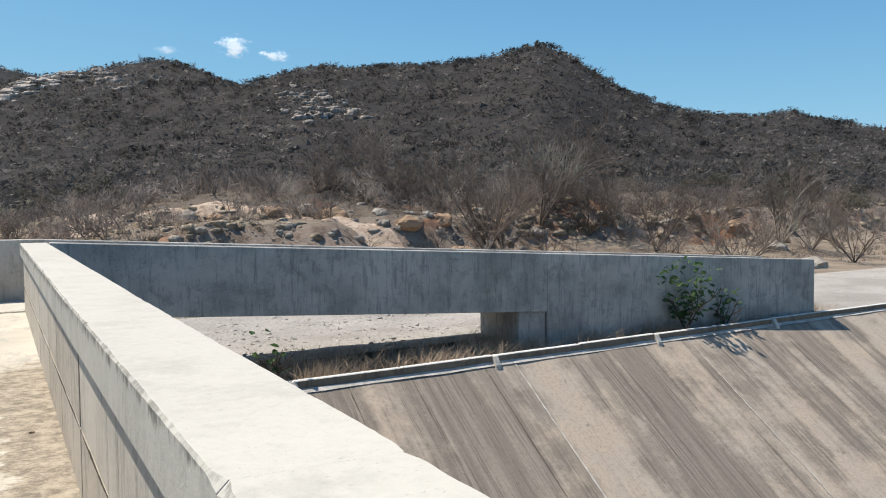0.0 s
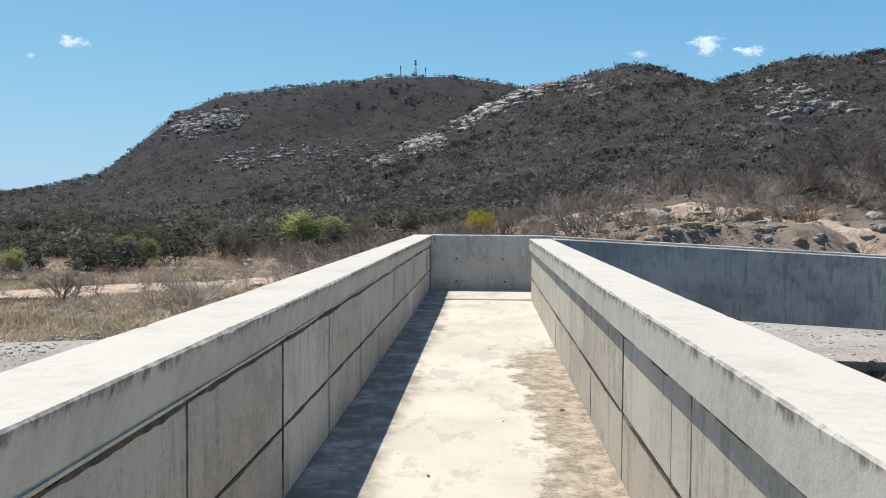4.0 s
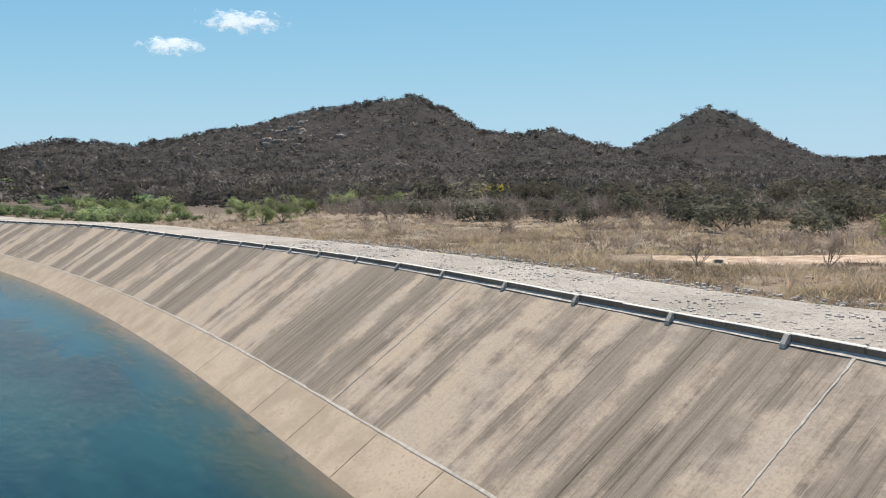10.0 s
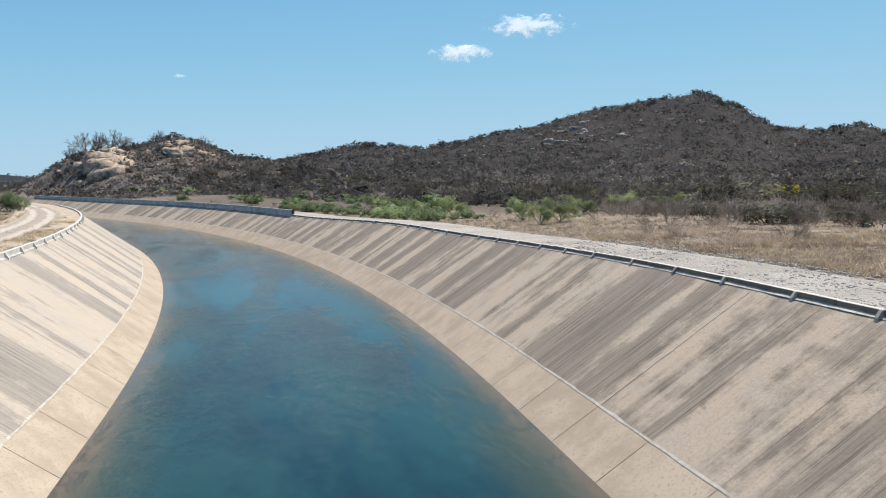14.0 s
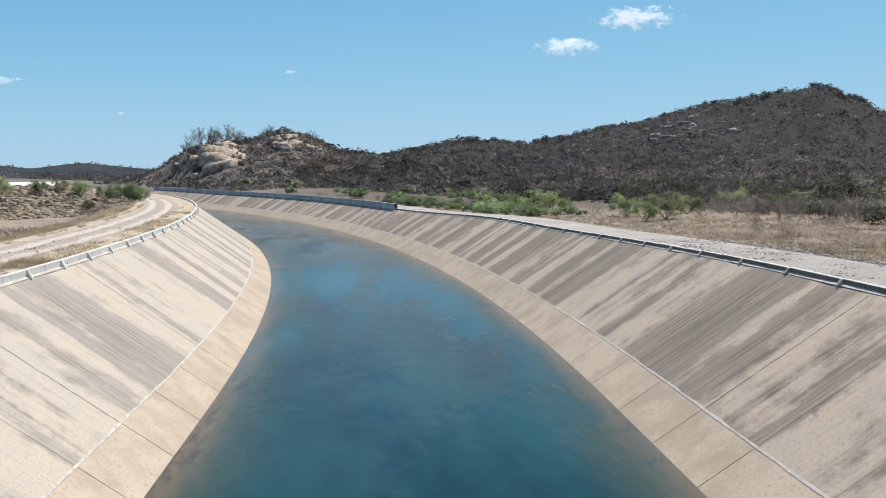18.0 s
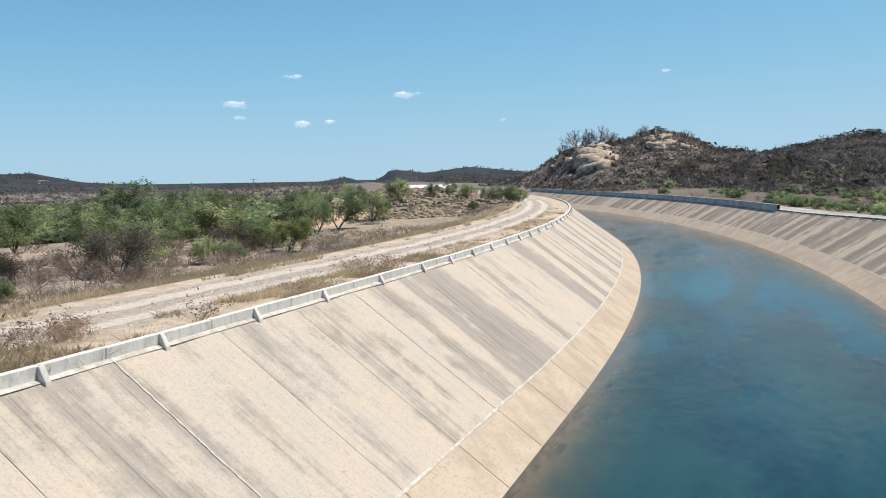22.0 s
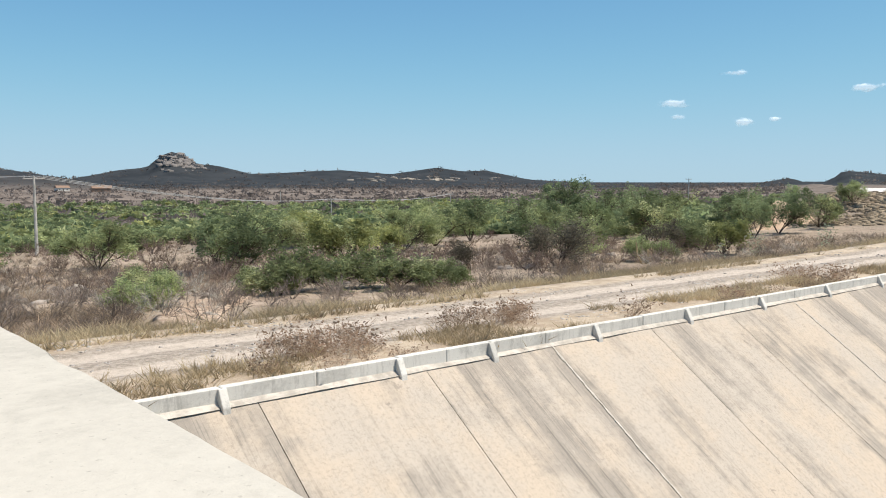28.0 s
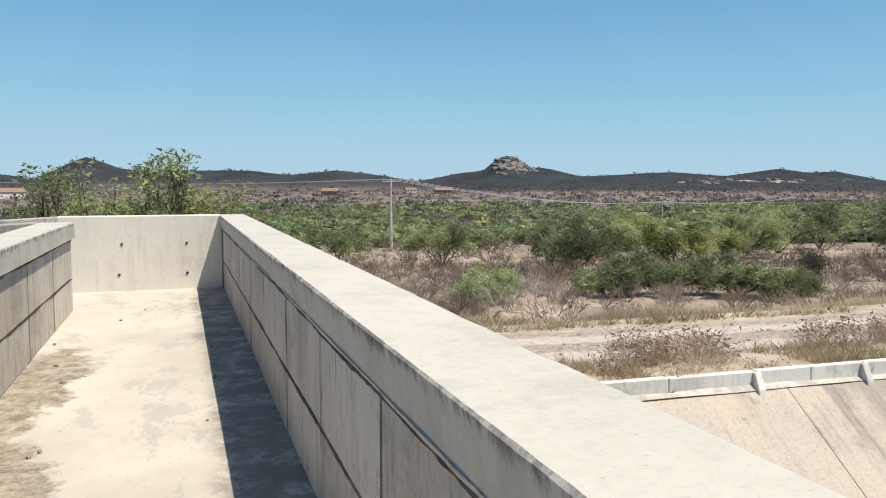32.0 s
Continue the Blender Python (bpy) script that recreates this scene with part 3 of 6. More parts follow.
for side, word, mat in ((1, "north", M_LIN_N), (-1, "south", M_LIN_S)):
    far = XS[XS <= -59.9]
    ob = ribbon("lining_" + word, far, [rim_line(side)] + [level(z, side) for z in (-2.9, -3.6, SEAL_Z)], mat, u0=85)
    tagged(ob, "streaked grey concrete canal lining", "canal lining", kind="structure")
    slabs(ob, "lining_slab", side, mat, (None, -2.4, -3.4, SEAL_Z), 30.0, -60.0, 0.006)
    ob = ribbon("silted_lining_" + word, far, [level(SEAL_Z, side), level(WATER_Z, side), level(BED_Z, side)], M_TIDE, u0=85)
    tagged(ob, "tan silt-stained concrete strip above the water", "canal lining", kind="structure")
    slabs(ob, "silted_slab", side, M_TIDE, (SEAL_Z, WATER_Z, BED_Z), 30.0, -60.0, 0.012)
    # pale mortar along the change of slope and in some joints
    wob = lambda x: 0.03 * fbm(x, 0 * x, 0.8, 3, 11)
    ob = ribbon("mortar_seam_" + word, XS[XS < 30], [lambda x, side=side: (bank(x, SEAL_Z, side, 0.025 + wob(x)), SEAL_Z + 0.028 + wob(x) / 1.5),
                                                     lambda x, side=side: (bank(x, SEAL_Z, side, -0.03 + 0.6 * wob(x + 50)), SEAL_Z - 0.008 + 0.4 * wob(x + 50))], M_SEAL)
    tagged(ob, "rough white mortar seam along the lining", "seam", kind="structure")
    for xj in ((15.0, 9.75, -9.0, -21.0, -33.0, -45.0, -57.0) if side > 0 else (15.0, 3.0, -12.0, -21.0, -30.0, -42.0, -57.0)):
        zs = np.linspace(SEAL_Z, RIM_Z - 0.02, 60)
        rows = []
        for s in (-1, 1):
            w = 0.010 + 0.045 * np.abs(fbm(zs * 3, zs + xj, 0.4, 3, 21 + s))
            xx = xj + s * w
            rows.append(np.stack([xx, bank(xx, zs, side) - side * 0.006, zs + 0.01], 1))
        me = mesh_of("joint_seam", np.stack(rows, 0), grid_faces(2, len(zs)), M_SEAL)
        j = new("joint_seam", me)
        j.parent = ob

bed = ribbon("canal_bed", XS, [lambda x: (bank(x, BED_Z, 1), BED_Z + 0 * x), lambda x: (bank(x, BED_Z, -1), BED_Z + 0 * x)], M_TIDE)
tagged(bed, "silty canal bed under the water", "canal bed", kind="structure")
water = ribbon("water", XS, [lambda x: (bank(x, WATER_Z, 1, 0.3), WATER_Z + 0 * x), lambda x: (bank(x, WATER_Z, -1, 0.3), WATER_Z + 0 * x)], M_WATER, unit=True)
tagged(water, "calm teal-blue canal water", "water", kind="structure")


def road(name, side, outs, mat, label, widen=0.0, ruts=(), bumps=0.035):
    lines = []
    for o in outs:
        def line(x, o=o):
            w = o * (1 + widen * smooth(-15, 3, x)) + (2.0 * smooth(0, 4, x) * (1 - smooth(20.3, 21.5, x)) if widen else 0)
            y = bank(x, rim_z(x, side), side, w)
            inner = 0.4 < o < outs[-2]
            z = rim_z(x, side) + 0.10 + (fbm(x, y, 1.2, 4, 5) * bumps if inner else 0)
            for r in ruts:
                z = z - 0.05 * np.exp(-((o - r) / 0.28) ** 2)
            if o == outs[-1]:
                z = z - 0.5 + fbm(x, y, 2.0, 3, 6) * 0.3
            return y, z
        lines.append(line)
    ob = ribbon(name, XS, lines, mat)
    tagged(ob, label, "road", kind="structure")


road("road_north", 1, list(np.concatenate([[0.16, 0.3], np.arange(0.7, 4.3, 0.3)])), M_GRAVEL_N, "grey gravel service road beside the canal", 1.3)
road("road_south", -1, list(np.concatenate([[0.16, 0.3], np.arange(0.7, 6.0, 0.25)])), M_GRAVEL_S, "pale gravel service road with wheel ruts", 0.0, (2.5, 3.9))



# ---- footbridge ----
HALF, TOP, CAP_H, WALL_T = 1.0, 1.15, 0.20, 0.31
Y_NORTH, Y_SOUTH, Y_NE, Y_SE = 16.25, -13.77, 14.47, -11.90
bridge = new("footbridge")
tagged(bridge, "pale concrete footbridge with solid parapets and side ramps over the canal", "bridge")


def slab(name, x0, x1, y0, y1, z0, z1, mat=M_WALL, bevel=0.012, label=""):
    return part(name, box(x0, x1, y0, y1, z0, z1, bevel), mat, bridge, label)


slab("deck", -1.3, 1.3, Y_SE, 4.0, -0.28, 0.0, M_FLOOR, 0.0)
slab("deck", -1.3, 1.3, 4.0, Y_NE, -0.28, 0.0, M_FLOOR, 0.0)
slab("landing", -1.3, 1.37, Y_NE, Y_NORTH + 0.3, -0.28, 0.025, M_FLOOR)
slab("landing", -1.3, 1.37, Y_SOUTH - 0.3, Y_SE, -0.28, 0.0, M_FLOOR)
slab("abutment", -1.3, 1.3, 12.9, 16.2, -2.2, -0.285)
slab("abutment", -1.3, 1.3, -13.5, -10.7, -2.2, -0.285)


def rough_box(x0, x1, y0, y1, z0, z1, step, amp, seed, taper=0.0):
    """A box whose long top edges are worn and lightly chipped: cut across every step metres along y."""
    bm = bmesh.new()
    n = max(2, int((y1 - y0) / step))
    rings = []

    def worn(y, k):
        v = noise.noise(Vector((y * 1.1, k * 7.7, seed))) * amp + noise.noise(Vector((y * 6, k * 3.1, seed))) * amp * 0.6
        return v + max(0.0, noise.noise(Vector((y * 3.1, k * 5.3, seed + 4))) - 0.42) * 0.035

    for i in range(n + 1):
        y = y0 + (y1 - y0) * i / n
        end = min(y - y0, y1 - y)
        chip = 0.03 * math.exp(-(end / 0.05) ** 2) * max(0.0, noise.noise(Vector((round(y), 2.2, seed))) + 0.35)
        c1, c2 = 0.007 + abs(worn(y, 1)) + chip, 0.007 + abs(worn(y, 2)) + chip
        u = noise.noise(Vector((y * 0.5, 9, seed))) * 0.004
        pts = [(x0, z0), (x1 - taper, z0), (x1 + u, z1 - c1), (x1 - c1, z1), (x0 + c2, z1), (x0 + u, z1 - c2)]
        rings.append([bm.verts.new((px, y, pz)) for px, pz in pts])
    for a, b in zip(rings, rings[1:]):
        for k in range(6):
            bm.faces.new((a[k], b[k], b[(k + 1) % 6], a[(k + 1) % 6]))
    bm.faces.new(rings[0])
    bm.faces.new(rings[-1][::-1])
    bmesh.ops.recalc_face_normals(bm, faces=bm.faces)
    return bm


M_JOINT = simple("joint_dirt", (0.14, 0.118, 0.095), (0.075, 0.063, 0.05), 9.0)
M_CORE = concrete("grimy_joint_concrete", (0.07, 0.06, 0.05), (0.045, 0.04, 0.035), 0.3)


def parapet(x_in, side, y0, y1, joints, cuts):
    """Wall of poured panels under coping lengths; side: +1 east."""
    a, b = sorted((x_in + side * 0.02, x_in + side * WALL_T))
    slab("wall_core", a, b, y0, y1, -0.27, TOP - CAP_H, M_CORE)
    rnd = random.Random(int(x_in * 10 + 50))
    line = [y0] + [j for j in joints if y0 + 0.3 < j < y1 - 0.3] + [y1]
    for p, q in zip(line, line[1:]):
        for z0, z1 in ((0.003, 0.414), (0.430, TOP - CAP_H - 0.036)):
            cut = [p, p + rnd.uniform(0.35, 0.65), q] if z0 > 0.1 and rnd.random() < 0.3 else [p, q]
            for u, v in zip(cut, cut[1:]):
                p0, p1 = sorted((x_in + rnd.uniform(-0.002, 0.002), x_in + side * 0.03))
                slab("wall_panel", p0, p1, u + rnd.uniform(0.005, 0.010), v - rnd.uniform(0.005, 0.010), z0, z1, M_WALL, 0.004)
    # dirt-filled joints between the panels, of uneven width
    def seam(name, along_y, fixed, t0, t1, wide, key):
        n = max(3, int((t1 - t0) / 0.025))
        face = x_in - side * 0.0045
        bm = bmesh.new()
        rows = []
        for i in range(n + 1):
            t = t0 + (t1 - t0) * i / n
            mid = fixed + 0.006 * noise.noise(Vector((t * 3.1, key, 1))) + 0.003 * noise.noise(Vector((t * 19, key, 2)))
            w = wide * max(0.18, 0.55 + 0.9 * noise.noise(Vector((t * 2.3, key, 3))) + 0.5 * noise.noise(Vector((t * 11, key, 4))))
            ends = ((t, mid - w), (t, mid + w)) if along_y else ((mid - w, t), (mid + w, t))
            rows.append([bm.verts.new((face, yy, zz)) for yy, zz in ends])
        for r0, r1 in zip(rows, rows[1:]):
            bm.faces.new((r0[0], r1[0], r1[1], r0[1]))
        part(name, bm, M_JOINT, bridge)

    for k, j in enumerate(line[1:-1]):
        seam("joint", False, j, 0.01, TOP - CAP_H - 0.03, 0.013, k * 3.7 + x_in)
    seam("joint", True, 0.422, y0, y1, 0.014, 77.7 + x_in)
    seam("joint", True, TOP - CAP_H - 0.034, y0, y1, 0.015, 55.5 + x_in)
    line = [y0] + [j for j in cuts if y0 + 0.3 < j < y1 - 0.3] + [y1]
    for p, q in zip(line, line[1:]):
        c0, c1 = sorted((x_in - side * 0.05, x_in + side * 0.36))
        part("coping", rough_box(c0, c1, p + 0.0002, q - 0.0002, TOP - CAP_H, TOP, 0.03, 0.009, int(p * 10), 0.036 if side < 0 else 0.0), M_CAP, bridge)
    # uneven lip of set mortar squeezed out under the coping
    bm = bmesh.new()
    rows = []
    for i in range(int((y1 - y0) / 0.06) + 1):
        y = y0 + 0.06 * i
        w = 0.012 + 0.022 * noise.noise(Vector((y * 0.9, 3, x_in))) + 0.008 * noise.noise(Vector((y * 7, 5, x_in)))
        h = 0.016 + 0.012 * noise.noise(Vector((y * 1.1, 8, x_in)))
        z = TOP - CAP_H + 0.004
        rows.append([bm.verts.new((x_in - side * k, y, zz)) for k, zz in ((-0.02, z), (min(w, 0.012) + 0.012, z), (min(w, 0.012) + 0.006, z - h), (-0.02, z - h))])
    for r0, r1 in zip(rows, rows[1:]):
        for k in range(4):
            bm.faces.new((r0[k], r1[k], r1[(k + 1) % 4], r0[(k + 1) % 4]))
    bmesh.ops.recalc_face_normals(bm, faces=bm.faces)
    part("mortar_lip", bm, M_WALL, bridge)


W_JOINTS = [-12.8, -11.4, -9.95, -8.5, -7.1, -5.64, -4.25, -2.95, -1.5, 0.1, 2.18, 3.70, 5.09, 6.6, 7.95, 9.4, 10.8, 12.2, 13.6, 15.0]
E_JOINTS = [-10.2, -8.6, -7.0, -5.4, -3.8, -2.2, -0.6, 0.95, 2.5, 4.2, 5.72, 7.4, 9.1, 10.7, 12.3, 13.6]
parapet(-HALF, -1, Y_SOUTH - 0.3, Y_NORTH + 0.3, W_JOINTS, [-9.2, -4.6, 0.55, 2.6, 6.6, 10.6])
parapet(HALF, 1, Y_SE, Y_NE, E_JOINTS, [-8.2, -4.1, 0.6, 3.2, 7.2, 11.0])


def sloped(name, x0, x1, y0, y1, top0, top1, bot0, bot1, mat, label=""):
    """A block along x whose top and underside fall with the ramp."""
    bm = box(x0, x1, y0, y1, 0, 1)
    for v in bm.verts:
        u = (v.co.x - x0) / (x1 - x0)
        v.co.z = (top0 + (top1 - top0) * u) if v.co.z > 0.5 else (bot0 + (bot1 - bot0) * u)
    bmesh.ops.bevel(bm, geom=list(bm.edges), offset=0.012, segments=1, affect="EDGES")
    return part(name, bm, mat, bridge, label)


M_RAMP = concrete("ramp_concrete", (0.60, 0.565, 0.515), (0.30, 0.288, 0.268), 0.55, 1.3, 1.0, 0.0, 0.8)
FALL = 0.05
for y_far, y_near, out, floor_y in ((Y_NORTH, Y_NE, 1, (Y_NE + 0.3, Y_NORTH)), (Y_SOUTH, Y_SE, -1, (Y_SOUTH, Y_SE - 0.3))):
    x0, x1 = 1.40, 20.7
    z0, z1 = 0.0, -(x1 - x0) * FALL
    ya, yb = sorted((y_far, y_far + out * 0.28))
    slab("end_wall", -HALF + 0.01, x0, ya, yb, -0.27, TOP + 0.005, M_WALL if out > 0 else M_END_LIT)
    sloped("ramp_wall", x0, x1, ya, yb, TOP, TOP + z1, -0.18, z1 - 0.18, M_RAMP)
    ya, yb = sorted((y_near, y_near + out * 0.28))
    sloped("ramp_wall", x0 + 0.005, 11.6, ya, yb, TOP - 0.002, TOP - 10.2 * FALL, -0.15, -10.2 * FALL - 0.18, M_RAMP, "weathered dark concrete ramp parapet")
    sloped("ramp_wall", 11.604, x1, ya, yb, TOP - 10.2 * FALL, TOP + z1, -2.2, -2.2, M_RAMP, "weathered dark concrete ramp parapet")
    sloped("ramp_floor", x0 - 0.03, x1, floor_y[0], floor_y[1], 0.02, z1, -0.17, z1 - 0.17, M_FLOOR)
    slab("pier", 10.85, 11.59, min(y_near, y_far) + 0.06, max(y_near, y_far) - 0.06, -2.3, -10.2 * FALL - 0.14, M_RAMP)

# the deck climbs slightly to its north end
for piece in bridge.children:
    for v in piece.data.vertices:
        if v.co.y > 4:
            v.co.z += 0.0045 * (v.co.y - 4)

# ---- kerbs with their little buttresses ----


def kerb(side, word, ribs, h, lab):
    """Upright kerb of stones between triangular buttresses along the rim."""
    thing = tagged(new("kerb_" + word), lab, "kerb", kind="structure")
    stone = bmesh.new()
    box(0, 1, 0, 0.13, -0.12, h, 0.014, stone)
    stone_me = bpy.data.meshes.new("kerb_stone")
    stone.to_mesh(stone_me)
    stone.free()
    stone_me.materials.append(M_KERB_SHADE if side > 0 else M_KERB_S)
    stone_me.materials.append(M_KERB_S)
    # north kerb: sunlit top and shaded faces are put into the colours
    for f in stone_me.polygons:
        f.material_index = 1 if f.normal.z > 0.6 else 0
    rib = bmesh.new()
    pts = [(0, -0.05), (0.17, -0.10), (0.16, 0.0), (0.04, h - 0.01), (0, h - 0.01)]
    a = [rib.verts.new((-0.06, -p, z)) for p, z in pts]
    b = [rib.verts.new((0.06, -p, z)) for p, z in pts]
    rib.faces.new(a)
    rib.faces.new(b[::-1])
    for k in range(5):
        rib.faces.new((a[k], b[k], b[(k + 1) % 5], a[(k + 1) % 5]))
    bmesh.ops.recalc_face_normals(rib, faces=rib.faces)
    bmesh.ops.bevel(rib, geom=list(rib.edges), offset=0.008, segments=1, affect="EDGES")
    rib_me = bpy.data.meshes.new("buttress")
    rib.to_mesh(rib_me)
    rib.free()
    rib_me.materials.append(M_WALL if side > 0 else M_KERB_S)
    rnd = random.Random(7 + side)
    for xa, xb in zip(ribs, ribs[1:]):
        n = 2
        for i in range(n):
            p = xa + (xb - xa) * i / n
            q = xa + (xb - xa) * (i + 1) / n
            za, zb = float(rim_z(p, side)), float(rim_z(q, side))
            A = Vector((p, float(bank(p, za, side, 0.05)), za))
            B = Vector((q, float(bank(q, zb, side, 0.05)), zb))
            if side < 0:
                A, B = B, A
            along = B - A
            ex = along.normalized()
            ez = Vector((0, 0, 1))
            ey = ez.cross(ex)
            if ey.y * side < 0:
                A, ex = B, -ex
                ey = ez.cross(ex)
            ob = new("kerb_stone", stone_me)
            ob.parent = thing
            m = Matrix((ex, ey, ez)).transposed().to_4x4()
            m.translation = A + Vector((0, 0, rnd.uniform(-0.008, 0.008))) + ex * 0.004
            ob.matrix_basis = m @ Matrix.Diagonal((along.length - 0.008, 1, 1, 1))
        z = float(rim_z(xa, side))
        ob = new("buttress", rib_me)
        ob.parent = thing
        s = float(axis(xa + 0.1) - axis(xa - 0.1)) / 0.2
        ob.matrix_basis = Matrix.Translation((xa, float(bank(xa, z, side, 0.05)), z)) @ Matrix.Rotation(math.atan(s) + (0 if side > 0 else math.pi), 4, "Z")


n_ribs = [30, 24.4, 18.5, 14.0, 9.3, 5.0, 1.5, -1.4, -4.4, -7.4, -10.35, -13.15, -16.2, -19.2, -22.5, -25.4, -28.5, -31.8, -34.6]
while n_ribs[-1] > -93:
    n_ribs.append(n_ribs[-1] - 2.85)
s_ribs = [20, 17, 14, 11, 8, 5, 2.5, 0, -2.5, -5.5, -8.5, -10.5, -13.3, -16.4, -19.5, -22.9, -26.2]
while s_ribs[-1] > -110:
    s_ribs.append(s_ribs[-1] - 2.75)
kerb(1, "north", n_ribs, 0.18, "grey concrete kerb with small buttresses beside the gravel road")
kerb(-1, "south", s_ribs, 0.25, "whitewashed concrete kerb with small triangular buttresses")

for side, word, x_end in ((1, "north", -93), (-1, "south", -110)):
    kx = XS[(XS < 28) & (XS > x_end)]
    ob = ribbon("kerb_mortar_" + word, kx, [lambda x, side=side: (bank(x, rim_z(x, side), side, 0.055), rim_z(x, side) + 0.045 + 0.02 * fbm(x, 0 * x, 0.7, 3, 31)),
                                             lambda x, side=side: (bank(x, rim_z(x, side), side, -0.055 + 0.03 * fbm(x, 0 * x, 0.9, 3, 32)), rim_z(x, side) - 0.012 + 0.01 * fbm(x, 0 * x, 0.9, 3, 33))], M_LIP)
    tagged(ob, "pale line of mortar along the foot of the kerb", "seam", kind="structure")

# low wall on the lowered rim further along the canal
wx = np.arange(-94.0, X_WEST, -2.0)
prof = [(0.02, -0.1), (0.02, 0.66), (0.30, 0.66), (0.30, -0.3)]
wall = ribbon("wall_canal", wx, [lambda x, o=o, h=h: (bank(x, rim_z(x, 1), 1, o), rim_z(x, 1) + h) for o, h in prof], M_RAMP, smooth_shade=False)
tagged(wall, "long low grey concrete wall along the canal rim", "wall", kind="structure")


# a long crack in the western coping
def crack(pts, z, wide):
    bm = bmesh.new()
    rows = []
    for i, (x, y) in enumerate(pts):
        w = wide * (0.5 + 0.5 * math.sin(i * 2.3) ** 2)
        rows.append((bm.verts.new((x, y - w, z)), bm.verts.new((x, y + w, z))))
    for a, b in zip(rows, rows[1:]):
        bm.faces.new((a[0], b[0], b[1], a[1]))
    part("crack", bm, M_CRACK, bridge, "dark hairline crack in the coping")


M_CRACK = simple("crack_shade", (0.26, 0.24, 0.20), (0.18, 0.165, 0.14), 20.0)
rn = random.Random(9)
line = [(-1.10, 1.28), (-1.13, 1.17), (-1.145, 1.06), (-1.15, 0.96), (-1.135, 0.90), (-1.11, 0.86), (-1.115, 0.82), (-1.08, 0.78), (-1.05, 0.72), (-1.04, 0.66)]
fine_line = []
for (xa, ya), (xb, yb) in zip(line, line[1:]):
    for k in range(6):
        fine_line.append((xa + (xb - xa) * k / 6 + rn.uniform(-0.003, 0.003), ya + (yb - ya) * k / 6 + rn.uniform(-0.003, 0.003)))
crack(fine_line, TOP + 0.0045, 0.0022)

# formwork tie holes in the end walls
M_HOLE = simple("tie_hole", (0.10, 0.09, 0.08), (0.07, 0.065, 0.06), 5.0)
for yy, s in ((Y_NORTH, -1), (Y_SOUTH, 1)):
    for xx, zz in ((-0.45, 0.72), (0.5, 0.72), (-0.45, 0.25), (0.55, 0.25)):
        bm = bmesh.new()
        bmesh.ops.create_cone(bm, cap_ends=True, segments=10, radius1=0.022, radius2=0.016, depth=0.012,
                              matrix=Matrix.Translation((xx, yy + s * 0.004, zz)) @ Matrix.Rotation(math.pi / 2, 4, "X"))
        part("tie_hole", bm, M_HOLE, bridge)


# ---- plants ----
def leaf_mat(name, a, b, rough=0.75, noise_scale=0.25, clump=0.0):
    n = Nodes(name, rough, spec=0.2)
    g = n.t.nodes.new("ShaderNodeNewGeometry")
    c = n.mix(g.outputs["Random Per Island"], a, b)
    c = n.mix(n.noise(n.pos(), noise_scale, 3, 0.6, 0.35, 0.65), c, tuple(v * 0.72 for v in b))
    if clump:
        each = n.noise(n.pos(), clump, 2, 0.5, 0.40, 0.60)
        c = n.mix(n.math("MULTIPLY", each, 0.7), c, tuple(v * 0.5 for v in b))
        pale = n.noise(n.pos((1, 1, 1), (0.4, 0.7, 1.1)), clump * 0.8, 2, 0.5, 0.58, 0.68)
        c = n.mix(n.math("MULTIPLY", pale, 0.6), c, tuple(min(v * 1.5, 0.8) for v in a))
    n.colour(c)
    t = n.t.nodes.new("ShaderNodeBsdfTranslucent")
    n.link(c, t.inputs[0])
    m = n.node("ShaderNodeMixShader")
    m.inputs[0].default_value = 0.5
    n.link(n.b.outputs[0], m.inputs[1])
    n.link(t.outputs[0], m.inputs[2])
    n.link(m.outputs[0], n.t.nodes["Material Output"].inputs[0])
    return n.mat


M_SCRUB = leaf_mat("bare_scrub", (0.308, 0.275, 0.248), (0.139, 0.129, 0.118), 0.9, 0.03, 0.16)
M_CREST = leaf_mat("dark_crest_twigs", (0.155, 0.14, 0.125), (0.075, 0.07, 0.065), 0.9, 0.03, 0.10)
M_FAR = leaf_mat("far_scrub", (0.31, 0.262, 0.235), (0.20, 0.17, 0.155), 0.9, 0.01)
M_OLIVE = leaf_mat("olive_scrub", (0.275, 0.25, 0.185), (0.165, 0.152, 0.115), 0.9, 0.03, 0.2)
M_DULL = leaf_mat("dull_grey_green_leaves", (0.27, 0.265, 0.20), (0.17, 0.168, 0.125), 0.9, 0.05, 0.3)
M_ASH = leaf_mat("ash_grey_twigs", (0.46, 0.395, 0.35), (0.25, 0.21, 0.185), 0.9, 0.25, 0.3)
M_BROWN = leaf_mat("red_brown_twigs", (0.46, 0.355, 0.29), (0.27, 0.20, 0.165), 0.9, 0.25, 0.3)
M_TWIG = leaf_mat("grey_twigs", (0.60, 0.51, 0.44), (0.41, 0.335, 0.285), 0.9, 0.25, 0.3)
M_BARK = simple("bark", (0.16, 0.125, 0.095), (0.09, 0.07, 0.055), 6.0, 0.95, 0.6, 0.02)
M_GREEN = leaf_mat("mesquite_leaves", (0.56, 0.62, 0.31), (0.37, 0.435, 0.21), 0.8, 0.25, 0.25)
M_DEEP = leaf_mat("deep_green_leaves", (0.40, 0.475, 0.245), (0.26, 0.33, 0.17), 0.8, 0.25, 0.25)
M_LIME = leaf_mat("lime_leaves", (0.58, 0.59, 0.25), (0.41, 0.45, 0.18), 0.8, 0.25, 0.25)
